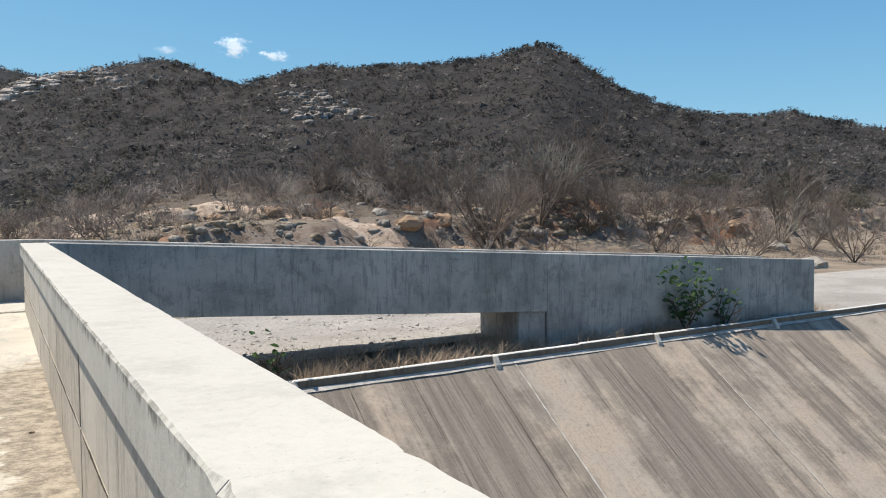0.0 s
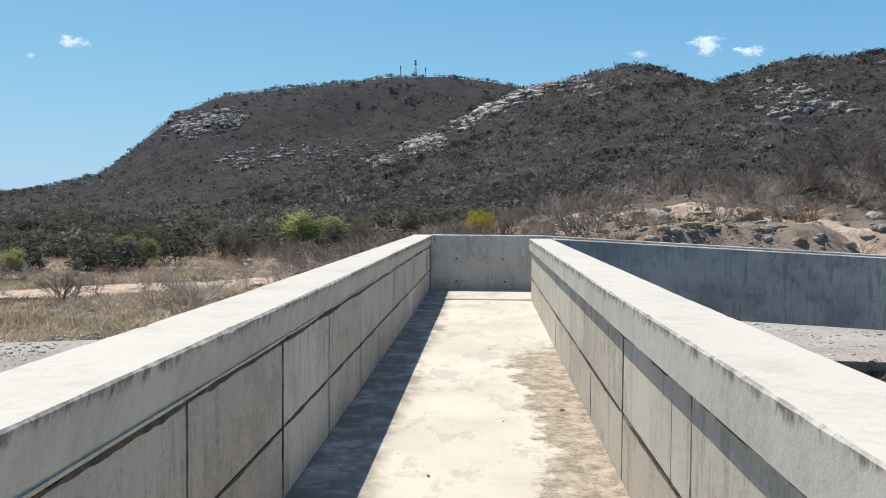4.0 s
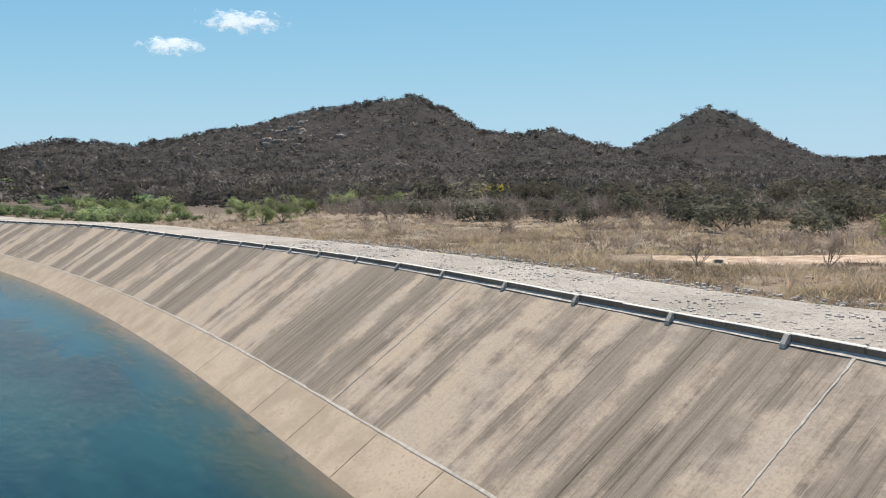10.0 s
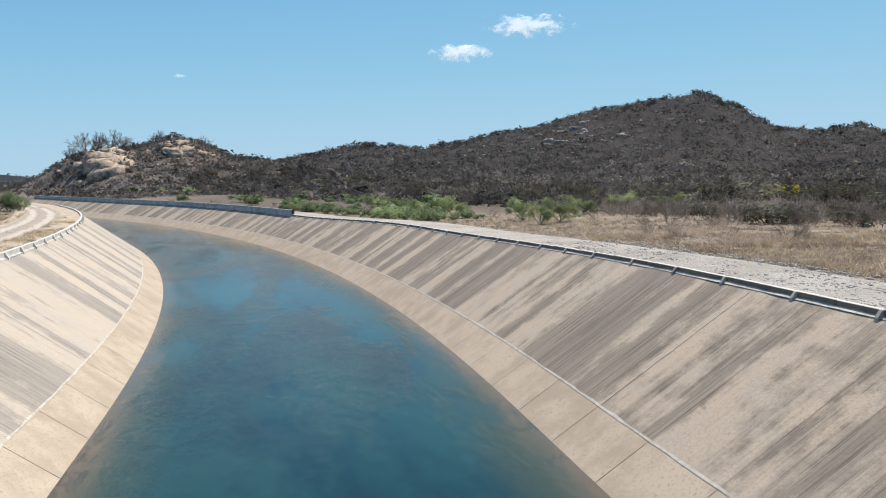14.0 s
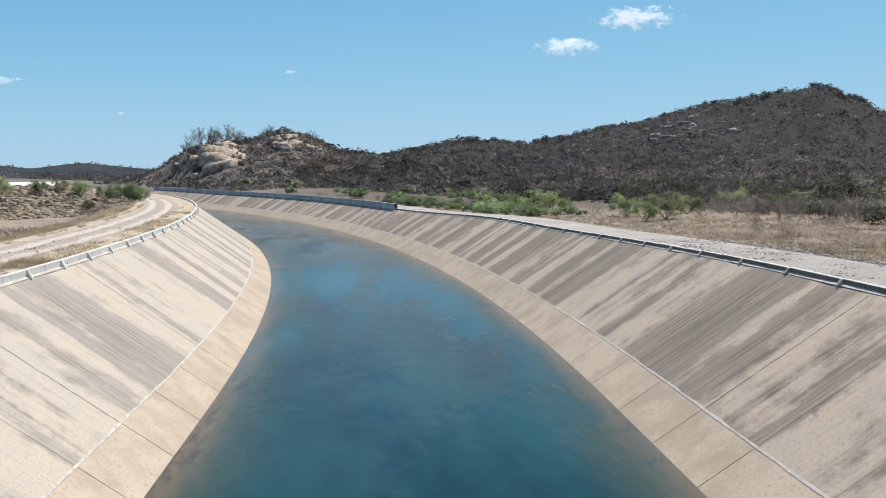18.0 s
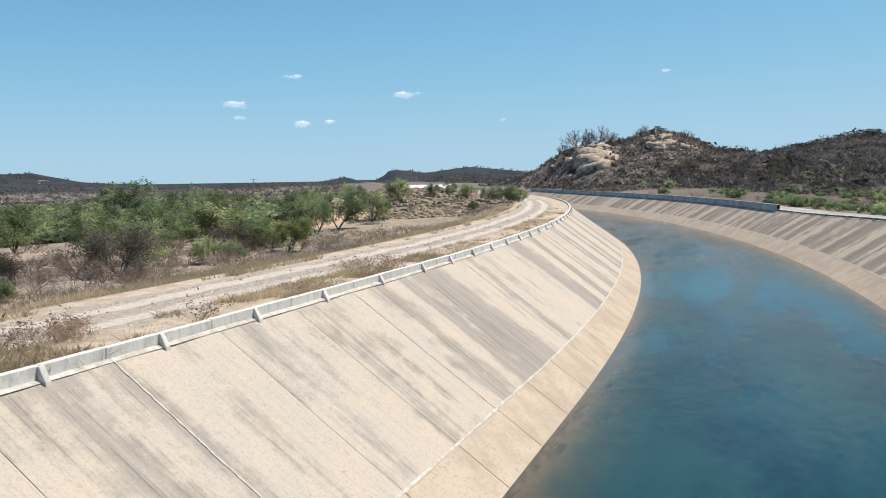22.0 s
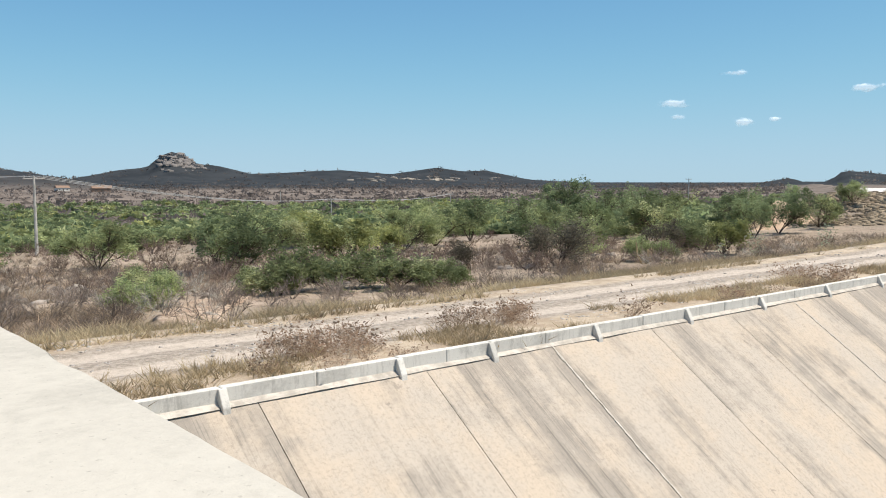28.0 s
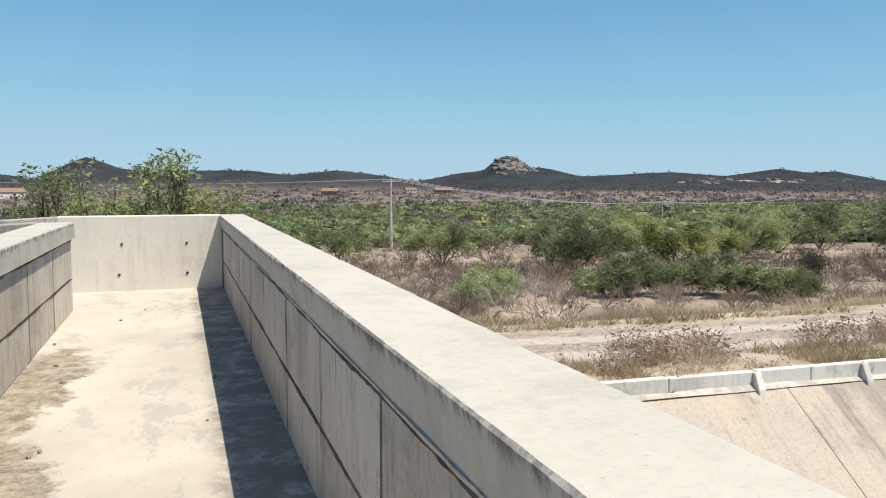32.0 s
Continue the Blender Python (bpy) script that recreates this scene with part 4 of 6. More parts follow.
M_YELLOW = leaf_mat("yellow_blossom", (0.80, 0.66, 0.06), (0.58, 0.50, 0.06))
M_BROADLEAF = leaf_mat("waxy_broad_leaves", (0.20, 0.30, 0.13), (0.10, 0.18, 0.07), 0.45)
M_STRAW = leaf_mat("straw_grass", (0.74, 0.62, 0.41), (0.56, 0.45, 0.29), 0.9)
M_DRY = leaf_mat("grey_dry_grass", (0.52, 0.43, 0.33), (0.34, 0.27, 0.20), 0.9)
M_RUST = leaf_mat("withered_leaves", (0.52, 0.375, 0.27), (0.36, 0.25, 0.175), 0.9)
M_WEED = leaf_mat("brown_weeds", (0.72, 0.58, 0.44), (0.52, 0.40, 0.295), 0.9)


def scatter(name, pts, sizes, per, mat, label, cat, rng, tall=0.7, card=0.42, thin=0.0):
    """Many low bushes in one mesh: each a dome of small pieces."""
    n = len(pts)
    u = rng.normal(size=(n, per, 3))
    u /= np.linalg.norm(u, axis=2, keepdims=True)
    u *= rng.uniform(0.35, 1.0, (n, per, 1)) ** 0.6
    u[:, :, 2] = np.abs(u[:, :, 2]) * tall
    c = pts[:, None, :] + u * sizes[:, None, None]
    d = rng.normal(size=(n, per, 3, 3)) * (sizes * card)[:, None, None, None] * rng.uniform(0.5, 1.2, (n, per, 1, 1)) * 0.62
    d[..., 2] *= 0.8
    if thin:
        way = u + rng.normal(0, 0.35, u.shape)
        way[:, :, 2] = np.abs(way[:, :, 2]) + 0.15
        way *= (sizes * card * 1.6)[:, None, None]
        across = rng.normal(size=u.shape) * (sizes * card * thin)[:, None, None]
        d = np.stack([-across, across, way], 2)
        c = pts[:, None, :] + u * sizes[:, None, None] * 0.62
    v = (c[:, :, None, :] + d).reshape(-1, 3)
    ob = new(name, mesh_of(name, v, np.arange(len(v)).reshape(-1, 3), mat))
    return tagged(ob, label, cat, kind="stuff")


def sprig(g, height, spread_, count, depth, wide, up=0.08):
    """Three-cornered twigs of a forked bush, and the places where they end."""
    T, tips = [], []

    def grow(p, d, l, r, lev):
        q = p + d * l
        s = np.cross(d, g.normal(size=3))
        s *= r / (np.linalg.norm(s) + 1e-9)
        T.append((p - s, p + s, q))
        if lev == 0:
            tips.append(q)
            return
        for _ in range(3):
            e = d + g.normal(0, 0.45, 3)
            e[2] += up
            e /= np.linalg.norm(e)
            grow(p + d * l * g.uniform(0.45, 0.95), e, l * g.uniform(0.6, 0.9), r * 0.68, lev - 1)

    for _ in range(count):
        a = g.uniform(0, 6.283)
        d = np.array([math.cos(a) * spread_, math.sin(a) * spread_, 1.0]) * g.uniform(0.7, 1.1)
        grow(np.zeros(3), d / np.linalg.norm(d), height * g.uniform(0.3, 0.42), wide, depth)
    return np.array(T), np.array(tips)


def sprays(g, tips, per, size, puff, slim=0.22, droop=0.1):
    """Slim feathery leaves round the ends of the twigs."""
    c = np.repeat(tips, per, 0)
    n = len(c)
    c = c + g.normal(size=(n, 3)) * puff * [1, 1, 0.65]
    way = g.normal(size=(n, 3))
    way[:, 2] = way[:, 2] * 0.5 - droop
    way *= (size * g.uniform(0.6, 1.3, n) / np.linalg.norm(way, axis=1))[:, None]
    side = g.normal(size=(n, 3))
    across = np.cross(way, side / np.linalg.norm(side, axis=1, keepdims=True)) * slim
    return np.stack([c - across, c + across, c + way], 1)


def stamp(name, protos, mats, x, y, s, label, cat, g, squeeze=(0.8, 1.15), dip=0.05):
    """Many plants in one mesh; each prototype is a list of twig and leaf sets, one for each material."""
    n = len(x)
    z = terrain(x, y) - dip
    k = g.integers(0, len(protos), n)
    a = g.uniform(0, 6.283, n)
    sz = s * g.uniform(*squeeze, n)
    V, M = [], []
    for i, sets in enumerate(protos):
        w = np.nonzero(k == i)[0]
        c, q = np.cos(a[w])[:, None, None], np.sin(a[w])[:, None, None]
        for m, t in enumerate(sets):
            px = (t[None, ..., 0] * c - t[None, ..., 1] * q) * s[w][:, None, None] + x[w][:, None, None]
            py = (t[None, ..., 0] * q + t[None, ..., 1] * c) * s[w][:, None, None] + y[w][:, None, None]
            pz = t[None, ..., 2] * sz[w][:, None, None] + z[w][:, None, None]
            V.append(np.stack([px, py, pz], -1).reshape(-1, 3))
            M.append(np.full(len(w) * len(t), m))
    V, M = np.concatenate(V), np.concatenate(M)
    ob = new(name, mesh_of(name, V, np.arange(len(V)).reshape(-1, 3), mats, slots=M))
    return tagged(ob, label, cat, kind="stuff")


def spread(rng, n, a0, a1, r0, r1, power=1.0):
    a = np.radians(rng.uniform(a0, a1, n))
    r = r0 * (r1 / r0) ** (rng.uniform(0, 1, n) ** power)
    x, y = -np.sin(a) * r, np.cos(a) * r
    return x, y, r


def free_of(x, y, m):
    d, _ = canal_d(x, y)
    return d > m


rng = np.random.default_rng(5)
# brush on the hills to the north: coarse far off, twiggy nearer
def brush(name, count, a0, a1, r0, r1, margin, gap, lo, hi, per, mat, label, tall=0.75, card=0.42, thin=0.0, power=0.85, grow=900.0, k=70):
    x, y, r = spread(rng, count, a0, a1, r0, r1, power)
    keep = free_of(x, y, margin) & (fbm(x, y, 26, 3, k) > gap)
    x, y, r = x[keep], y[keep], r[keep]
    pts = np.stack([x, y, terrain(x, y) - 0.15], 1)
    scatter(name, pts, rng.uniform(lo, hi, len(x)) * (1 + r / grow), per, mat, label, "brush", rng, tall, card, thin)


brush("hill_brush", 90000, -72, 112, 150, 1250, 34, -0.7, 0.85, 2.1, 6, M_SCRUB, "leafless grey-brown thorn brush covering the hills", power=0.8)
brush("hill_bushes", 9500, -72, 112, 120, 1050, 34, -0.15, 0.9, 2.4, 12, M_CREST, "dark bushes among the grey hill brush", k=91)
brush("outcrop_brush", 6500, 78, 112, 205, 380, 9, -0.8, 0.7, 1.5, 14, M_SCRUB, "dry brush among the stones of the near hill", power=1.0)
x, y, r = spread(rng, 12000, 100, 262, 170, 2300, 0.9)
keep = free_of(x, y, 30)
x, y, r = x[keep], y[keep], r[keep]
pts = np.stack([x, y, terrain(x, y) - 0.2], 1)
scatter("plain_brush", pts, rng.uniform(1.0, 2.3, len(x)) * (1 + r / 700), 11, M_FAR, "dry brown brush of the far plain", "brush", rng, 0.5)


def bare_protos(seed, count, stems, depth, wide, spread_=0.9):
    return [[sprig(np.random.default_rng(seed + k), 1.0, spread_ * (0.8 + 0.15 * k), stems, depth, wide)[0]] for k in range(count)]


def leafy_protos(seed, count, stems, per, size, puff, wide=0.02, spread_=1.1, slim=0.2):
    out = []
    for k in range(count):
        g = np.random.default_rng(seed + k)
        t, tips = sprig(g, 1.0, spread_, stems, 2, wide)
        out.append([t, sprays(g, tips, per, size, puff, slim)])
    return out


def area(count, a0, a1, r0, r1, margin, gap=-1.0, patch=20.0, k=70, power=1.0):
    x, y, r = spread(rng, count, a0, a1, r0, r1, power)
    keep = free_of(x, y, margin) & (fbm(x, y, patch, 3, k) > gap)
    return x[keep], y[keep], r[keep]


BARE = bare_protos(400, 6, 6, 3, 0.020)
BARE_FAR = bare_protos(410, 5, 5, 2, 0.030)
LEAFY = leafy_protos(420, 5, 7, 9, 0.17, 0.10, slim=0.26)
FAR_LEAFY = leafy_protos(425, 5, 5, 3, 0.36, 0.12, slim=0.34)
SPARSE_FAR = leafy_protos(435, 5, 5, 3, 0.20, 0.13, 0.022, slim=0.3)
SPARSE = leafy_protos(430, 5, 7, 7, 0.15, 0.10, 0.020, slim=0.25)

x, y, r = area(4800, -72, 112, 150, 1100, 34, power=0.8)
stamp("hill_trees", BARE_FAR, [M_SCRUB], x, y, (2.4 + 4.2 * rng.uniform(0, 1, len(x)) ** 2.5) * (1 + r / 1500), "bare spindly trees standing out of the hill brush", "trees", rng)
# trees along the skylines
cx_, cy_, cs_ = [], [], []
for key in ("east", "rocky", "tower", "cone", "middle", "outcrop"):
    dist, depth, pts = RIDGES[key]
    n = int((pts[-1][0] - pts[0][0]) * (9 if key != "outcrop" else 5))
    a_ = np.radians(rng.uniform(pts[0][0], pts[-1][0], n))
    k_ = dist * (1 - 0.14 * rng.uniform(0, 1, n) ** 2)
    ok_ = vnoise(np.degrees(a_) * 1.3, 0 * a_, 88) + rng.normal(0, 0.15, n) > 0.35
    cx_.append((-np.sin(a_) * k_)[ok_]), cy_.append((np.cos(a_) * k_)[ok_])
    cs_.append((rng.uniform(2.2, 5.4, n) * (dist / 500) ** 0.6)[ok_])
cx_, cy_, cs_ = np.concatenate(cx_), np.concatenate(cy_), np.concatenate(cs_)
half_ = rng.uniform(0, 1, len(cx_)) < 0.55
for w_, protos, mats in ((half_, BARE_FAR, [M_CREST]), (~half_, SPARSE_FAR, [M_CREST, M_CREST])):
    stamp("crest_trees", protos, mats, cx_[w_], cy_[w_], cs_[w_], "small dark trees along the hill crests", "trees", rng, (0.7, 1.0))
x, y, r = area(900, -72, 110, 62, 170, 42, -0.5)
stamp("foothill_brush", BARE_FAR, [M_SCRUB], x, y, rng.uniform(1.4, 3.4, len(x)), "twiggy bare thorn brush at the foot of the hills", "brush", rng)
x, y, r = area(460, -8, 100, 62, 260, 40, -0.3, 30.0, 75)
stamp("foothill_trees", SPARSE, [M_CREST, M_OLIVE], x, y, rng.uniform(2.2, 4.4, len(x)), "dull olive thorn trees at the foot of the hills", "trees", rng)
x, y, r = area(1500, -72, 14, 50, 130, 24, -0.5, 14.0)
stamp("slope_brush", BARE_FAR, [M_ASH], x, y, rng.uniform(1.2, 3.0, len(x)), "dense bare grey-brown brush above the cut slope", "brush", rng)
x, y, r = area(620, -72, 14, 36, 70, 25, -0.3, 12.0)
stamp("slope_brush", BARE, [M_ASH], x, y, rng.uniform(0.8, 2.3, len(x)) ** 1.15, "ash-grey leafless bushes above the cut bank", "brush", rng)
x, y, r = area(420, -72, 14, 33, 70, 17, -0.2, 12.0)
stamp("slope_brush", BARE, [M_TWIG], x, y, rng.uniform(0.7, 2.0, len(x)) ** 1.15, "bare grey thorn bushes on the stony slope", "brush", rng)
x, y, r = area(150, -72, 14, 70, 120, 24, 0.0, 16.0, 78)
stamp("slope_trees", SPARSE, [M_SCRUB, M_OLIVE], x, y, rng.uniform(1.8, 3.2, len(x)), "olive thorn trees above the stony slope", "trees", rng)
x, y, r = area(900, 14, 76, 64, 100, 24, -0.35, 14.0, 81)
stamp("field_thicket", BARE, [M_ASH], x, y, rng.uniform(1.2, 2.8, len(x)), "dense dark bare thicket where the field meets the hills", "brush", rng)
x, y, r = area(420, 14, 97, 26, 80, 10, -0.1, 10.0)
stamp("field_brush", BARE, [M_TWIG], x, y, rng.uniform(0.5, 1.5, len(x)), "low bare grey bushes in the field", "brush", rng)
x, y, r = area(130, 16, 97, 46, 84, 24, -0.1, 18.0, 77)
stamp("field_trees", SPARSE, [M_CREST, M_DULL], x, y, rng.uniform(1.4, 2.9, len(x)), "thin dull olive trees in the dry field", "trees", rng)
x, y, r = area(1100, 80, 109, 70, 260, 7.5, -0.3, 14.0)
stamp("bank_brush", BARE_FAR, [M_TWIG], x, y, rng.uniform(0.6, 1.6, len(x)), "bare brush between the canal and the near hill", "brush", rng)
x = rng.uniform(-122, -74, 75)
y = bank(x, rim_z(x, 1), 1, 0.0) + rng.uniform(6.0, 12.0, 75)
stamp("bank_bushes", LEAFY, [M_BARK, M_DEEP], x, y, rng.uniform(0.8, 1.7, 75), "low hedge of fresh green bushes behind the canal kerb", "bushes", rng)
x, y, r = area(95, 78, 106, 70, 240, 8.0, -0.1, 14.0, 79)
stamp("bank_bushes", FAR_LEAFY, [M_BARK, M_DEEP], x, y, rng.uniform(1.0, 2.4, len(x)), "green bushes behind the canal kerb", "bushes", rng)
x, y, r = area(620, 108, 190, 28, 70, 9, -0.25, 8.0)
stamp("plain_scrub", BARE, [M_TWIG], x, y, rng.uniform(0.5, 1.5, len(x)), "low bare grey bushes on the plain", "brush", rng)
x, y, r = area(400, 120, 190, 42, 95, 16, -0.1, 12.0, 92)
stamp("plain_scrub", BARE, [M_BROWN], x, y, rng.uniform(1.0, 2.3, len(x)), "red-brown leafless thorn bushes on the plain", "brush", rng)

# green belt of low trees
x, y, r = area(3200, 108, 190, 84, 320, 30, -0.4, 30.0, 33, 0.8)
keep = terrain(x, y) < -2.0
x, y, r = x[keep], y[keep], r[keep]
own = rng.uniform(0, 1, len(x)) + 0.3 * fbm(x, y, 25, 2, 34)
for lo, hi, mat, word in ((-9, 0.46, M_GREEN, "grey-green"), (0.46, 0.92, M_DEEP, "darker green"), (0.92, 9, M_LIME, "yellow-green")):
    w = (own >= lo) & (own < hi)
    for close, protos in ((True, LEAFY), (False, FAR_LEAFY)):
        v = w & ((r < 95) == close)
        stamp("green_thicket", protos, [M_BARK, mat], x[v], y[v], rng.uniform(1.7, 2.7, v.sum()), "thicket of low " + word + " mesquite trees", "thicket", rng, (0.75, 1.0))


def twigs(rng, height, spread_, count, depth, thick):
    """Vertices and faces of a forked bare shrub."""
    V, F = [], []

    def stick(a, b, ra, rb):
        d = (b - a)
        l = np.linalg.norm(d) + 1e-9
        d = d / l
        s = np.cross(d, [0.3, 0.5, 0.81])
        s /= np.linalg.norm(s) + 1e-9
        t = np.cross(d, s)
        k = len(V)
        for p, r in ((a, ra), (b, rb)):
            for q in range(3):
                w = 2.094 * q
                V.append(p + r * (math.cos(w) * s + math.sin(w) * t))
        for q in range(3):
            F.append((k + q, k + (q + 1) % 3, k + 3 + (q + 1) % 3))
            F.append((k + q, k + 3 + (q + 1) % 3, k + 3 + q))

    def grow(p, d, l, r, lev):
        q = p + d * l
        stick(p, q, r, r * 0.65)
        if lev == 0:
            return
        for _ in range(3 if lev > 1 else 4):
            e = d + rng.normal(0, 0.42, 3)
            e[2] += 0.08
            e /= np.linalg.norm(e)
            grow(p + d * l * rng.uniform(0.5, 1.0), e, l * rng.uniform(0.55, 0.85), r * 0.6, lev - 1)

    for _ in range(count):
        a = rng.uniform(0, 6.283)
        d = np.array([math.cos(a) * spread_, math.sin(a) * spread_, 1.0])
        d /= np.linalg.norm(d)
        grow(np.zeros(3), d, height * rng.uniform(0.28, 0.42), thick, depth)
    return np.array(V), np.array(F)


def shrub_mesh(name, seed, height=1.6, spread_=0.8, count=6, depth=3, thick=0.018, mat=M_TWIG):
    v, f = twigs(np.random.default_rng(seed), height, spread_, count, depth, thick)
    return mesh_of(name, v, f, mat)


def tree(seed, height, crown, mat, label, cat="tree", per=24, leaf=0.23, puff=0.22, stems=6, slim=0.22):
    """Forked trunk and limbs, and feathery leaves round the ends of the twigs."""
    g = np.random.default_rng(seed)
    top = new("tree" if cat == "tree" else "bush")
    tagged(top, label, cat)
    v, f = twigs(g, height, crown / height * 1.25, stems, 3, height * 0.012)
    ends = v.reshape(-1, 6, 3)[:, 3:, :].mean(1)
    thin = np.linalg.norm(v.reshape(-1, 6, 3)[:, 0] - v.reshape(-1, 6, 3)[:, 1], axis=1)
    ends = ends[thin < np.quantile(thin, 0.75)]
    fit = height / max(ends[:, 2].max(), 0.1)
    wide = crown / np.quantile(np.hypot(ends[:, 0], ends[:, 1]), 0.93)
    v, ends = v * [wide, wide, fit], ends * [wide, wide, fit]
    trunk = new("trunk", mesh_of("trunk", v, f, M_BARK))
    trunk.parent = top
    t = sprays(g, ends, per, leaf, puff, slim)
    cr = new("crown", mesh_of("crown", t.reshape(-1, 3), np.arange(3 * len(t)).reshape(-1, 3), mat))
    cr.parent = top
    return top


def at_ground(x, y, s=1.0, turn=0.0, dip=0.05):
    return Matrix.Translation((x, y, float(terrain(x, y)) - dip)) @ Matrix.Rotation(turn, 4, "Z")


def put(ob, x, y, s=1.0, turn=0.0):
    m = at_ground(x, y, turn=turn)
    c = copy_thing(ob, m)
    c.scale = (s, s, s)
    return c


rnd = random.Random(3)
mesq = [tree(11, 3.6, 2.7, M_GREEN, "spreading green mesquite tree in dry scrub"),
        tree(12, 4.0, 2.6, M_DEEP, "dark green bushy tree at the edge of the thicket"),
        tree(13, 3.0, 2.1, M_LIME, "yellow-green leafy shrub tree in dry grass")]
low_green = tree(14, 1.9, 2.0, M_GREEN, "low spreading green bush beside the road", "bush", 20, 0.20, 0.2, 8)
olive_bush = tree(15, 2.6, 2.2, M_OLIVE, "dull olive half-bare bush", "bush", 10, 0.18, 0.2)
yellow_tree = tree(16, 3.2, 1.7, M_YELLOW, "small tree full of yellow blossom", per=14, leaf=0.2)
acacia = tree(19, 4.6, 2.4, M_GREEN, "tall airy acacia with an open crown behind the end wall", per=10, leaf=0.17, puff=0.16, stems=8, slim=0.3)
tall_lime = tree(18, 4.2, 2.2, M_LIME, "bushy yellow-green tree behind the end wall", per=14, leaf=0.2, puff=0.24, stems=9)

S_TREES = [(-25, -49, 0, 1.0), (-33, -50, 0, 0.9), (-38, -52, 2, 1.0), (-44, -57, 0, 1.2), (-52, -48, 1, 1.2), (-60, -50, 1, 1.3), (-66, -46, 0, 1.3),
           (-72, -52, 1, 1.4), (-80, -47, 1, 1.2), (-50, -60, 0, 1.3), (-58, -64, 1, 1.3), (-30, -60, 1, 1.0), (-20, -62, 0, 1.1), (-12, -66, 0, 1.0),
           (-68, -38, 1, 1.0), (-76, -40, 1, 1.1), (-84, -40, 0, 1.0), (-42, -70, 2, 1.3), (-36, -66, 0, 1.2), (-100, -50, 1, 0.7), (-104, -46, 0, 0.6), (-94, -41, 0, 0.7)]
for px, py, k, s in S_TREES:
    put(mesq[k], px, py, s * 0.92, rnd.uniform(0, 6))["group"] = "trees of the plain"
for px, py, s in [(-20.5, -31.5, 1.0), (-23, -30, 0.95), (-12, -32, 0.7), (-18.5, -33, 0.8), (-14.8, -37, 0.7), (-25.5, -29.5, 0.6), (-44, -31, 0.8), (-52, -33, 1.0), (-57, -35, 0.9)]:
    put(low_green, px, py, s, rnd.uniform(0, 6))["group"] = "low bushes by the road"
for px, py, s in [(-36, -32, 1.1), (-38, -34, 1.0), (-48, -34, 0.9), (-33, -36, 0.7)]:
    put(olive_bush, px, py, s, rnd.uniform(0, 6))["group"] = "olive bushes"
put(acacia, 1.5, -36, 1.40, 1.0)
put(acacia, 3.5, -36.6, 1.25, 3.4)
put(tall_lime, -0.2, -36.5, 1.2, 2.2)
put(tall_lime, 2.9, -38, 1.15, 3.0)
put(mesq[0], -43, -37.5, 0.95, 2.0)
put(mesq[2], -49, -29.5, 0.75, 2.6)
put(mesq[1], -23, -47.5, 1.0, 1.6)
put(mesq[2], -31, -46.7, 1.05, 0.6)
put(mesq[1], -111, -100, 1.9, 0.6)
for az_, r_, s in [(111.2, 104, 0.40), (110.0, 105, 0.36), (109.0, 103, 0.50), (107.6, 104, 0.55), (106.6, 101, 0.60), (106.0, 99, 0.55), (105.4, 98, 0.5), (108.6, 97, 0.3)]:
    a_ = math.radians(az_)
    put(mesq[1], -math.sin(a_) * r_, math.cos(a_) * r_, s, az_)["group"] = "bushes of the embankment"
N_TREES = [(-20.4, 46.3, 2, 0.6), (-13.4, 62.9, 2, 1.1), (-70, 21, 0, 0.55), (-66, 23, 0, 0.55), (-79, 17, 0, 0.55), (-84, 17, 0, 0.6), (-89, 15, 0, 0.55),
           (-86, 37, 0, 0.6), (-80, 30, 0, 0.6), (-62, 20, 0, 0.42), (-94, 14, 0, 0.55), (-99, 12, 0, 0.55), (-76, 38, 0, 0.6), (-92, 40, 0, 0.7)]
for px, py, k, s in N_TREES:
    put(mesq[k], px, py, s, rnd.uniform(0, 6))["group"] = "trees of the north field"
for px, py, s in [(-48.7, 51.8, 1.2), (-47, 59, 1.2), (-38, 56, 1.0), (-30, 58, 1.1), (-24, 56, 1.0), (-17, 52, 0.9), (-56, 52, 1.1), (-64, 47, 1.2), (-9, 57, 1.0), (-4, 60, 1.1)]:
    put(olive_bush, px, py, s, rnd.uniform(0, 6))["group"] = "olive bushes"
put(yellow_tree, -86, 57, 1.0, 0.4)
for proto, az_, el_, s, label in ((yellow_tree, 0.33, -1.9, 0.58, ""), (mesq[2], 31.6, -4.3, 0.46, "round lime-green bush in the dry field")):
    bx_, by_ = find(np.array([az_]), np.array([el_]), 24, 160)
    c_ = put(proto, float(bx_[0]), float(by_[0]), s, 1.4)
    c_["label"] = label or c_["label"]
for proto in mesq + [low_green, olive_bush, yellow_tree, acacia, tall_lime]:
    for o in (*proto.children_recursive, proto):
        bpy.data.objects.remove(o)

# bare shrubs, near enough to count
SHRUBS = [shrub_mesh("shrub", 31 + k, 1.5 + 0.2 * k, 0.9, 4 + k, 3) for k in range(4)]
BIG = shrub_mesh("shrub", 61, 3.4, 0.8, 9, 4, 0.03)
CREST = shrub_mesh("shrub", 62, 5.5, 0.7, 6, 4, 0.11)


def shrub(x, y, s, k=None, me=None, label="bare grey thorn shrub in dry scrub"):
    ob = new("shrub", me or SHRUBS[k if k is not None else rnd.randrange(4)])
    ob.matrix_basis = at_ground(x, y, turn=rnd.uniform(0, 6)) @ Matrix.Diagonal((s, s, s * rnd.uniform(0.8, 1.1), 1))
    tagged(ob, label, "shrub", "bare shrubs")


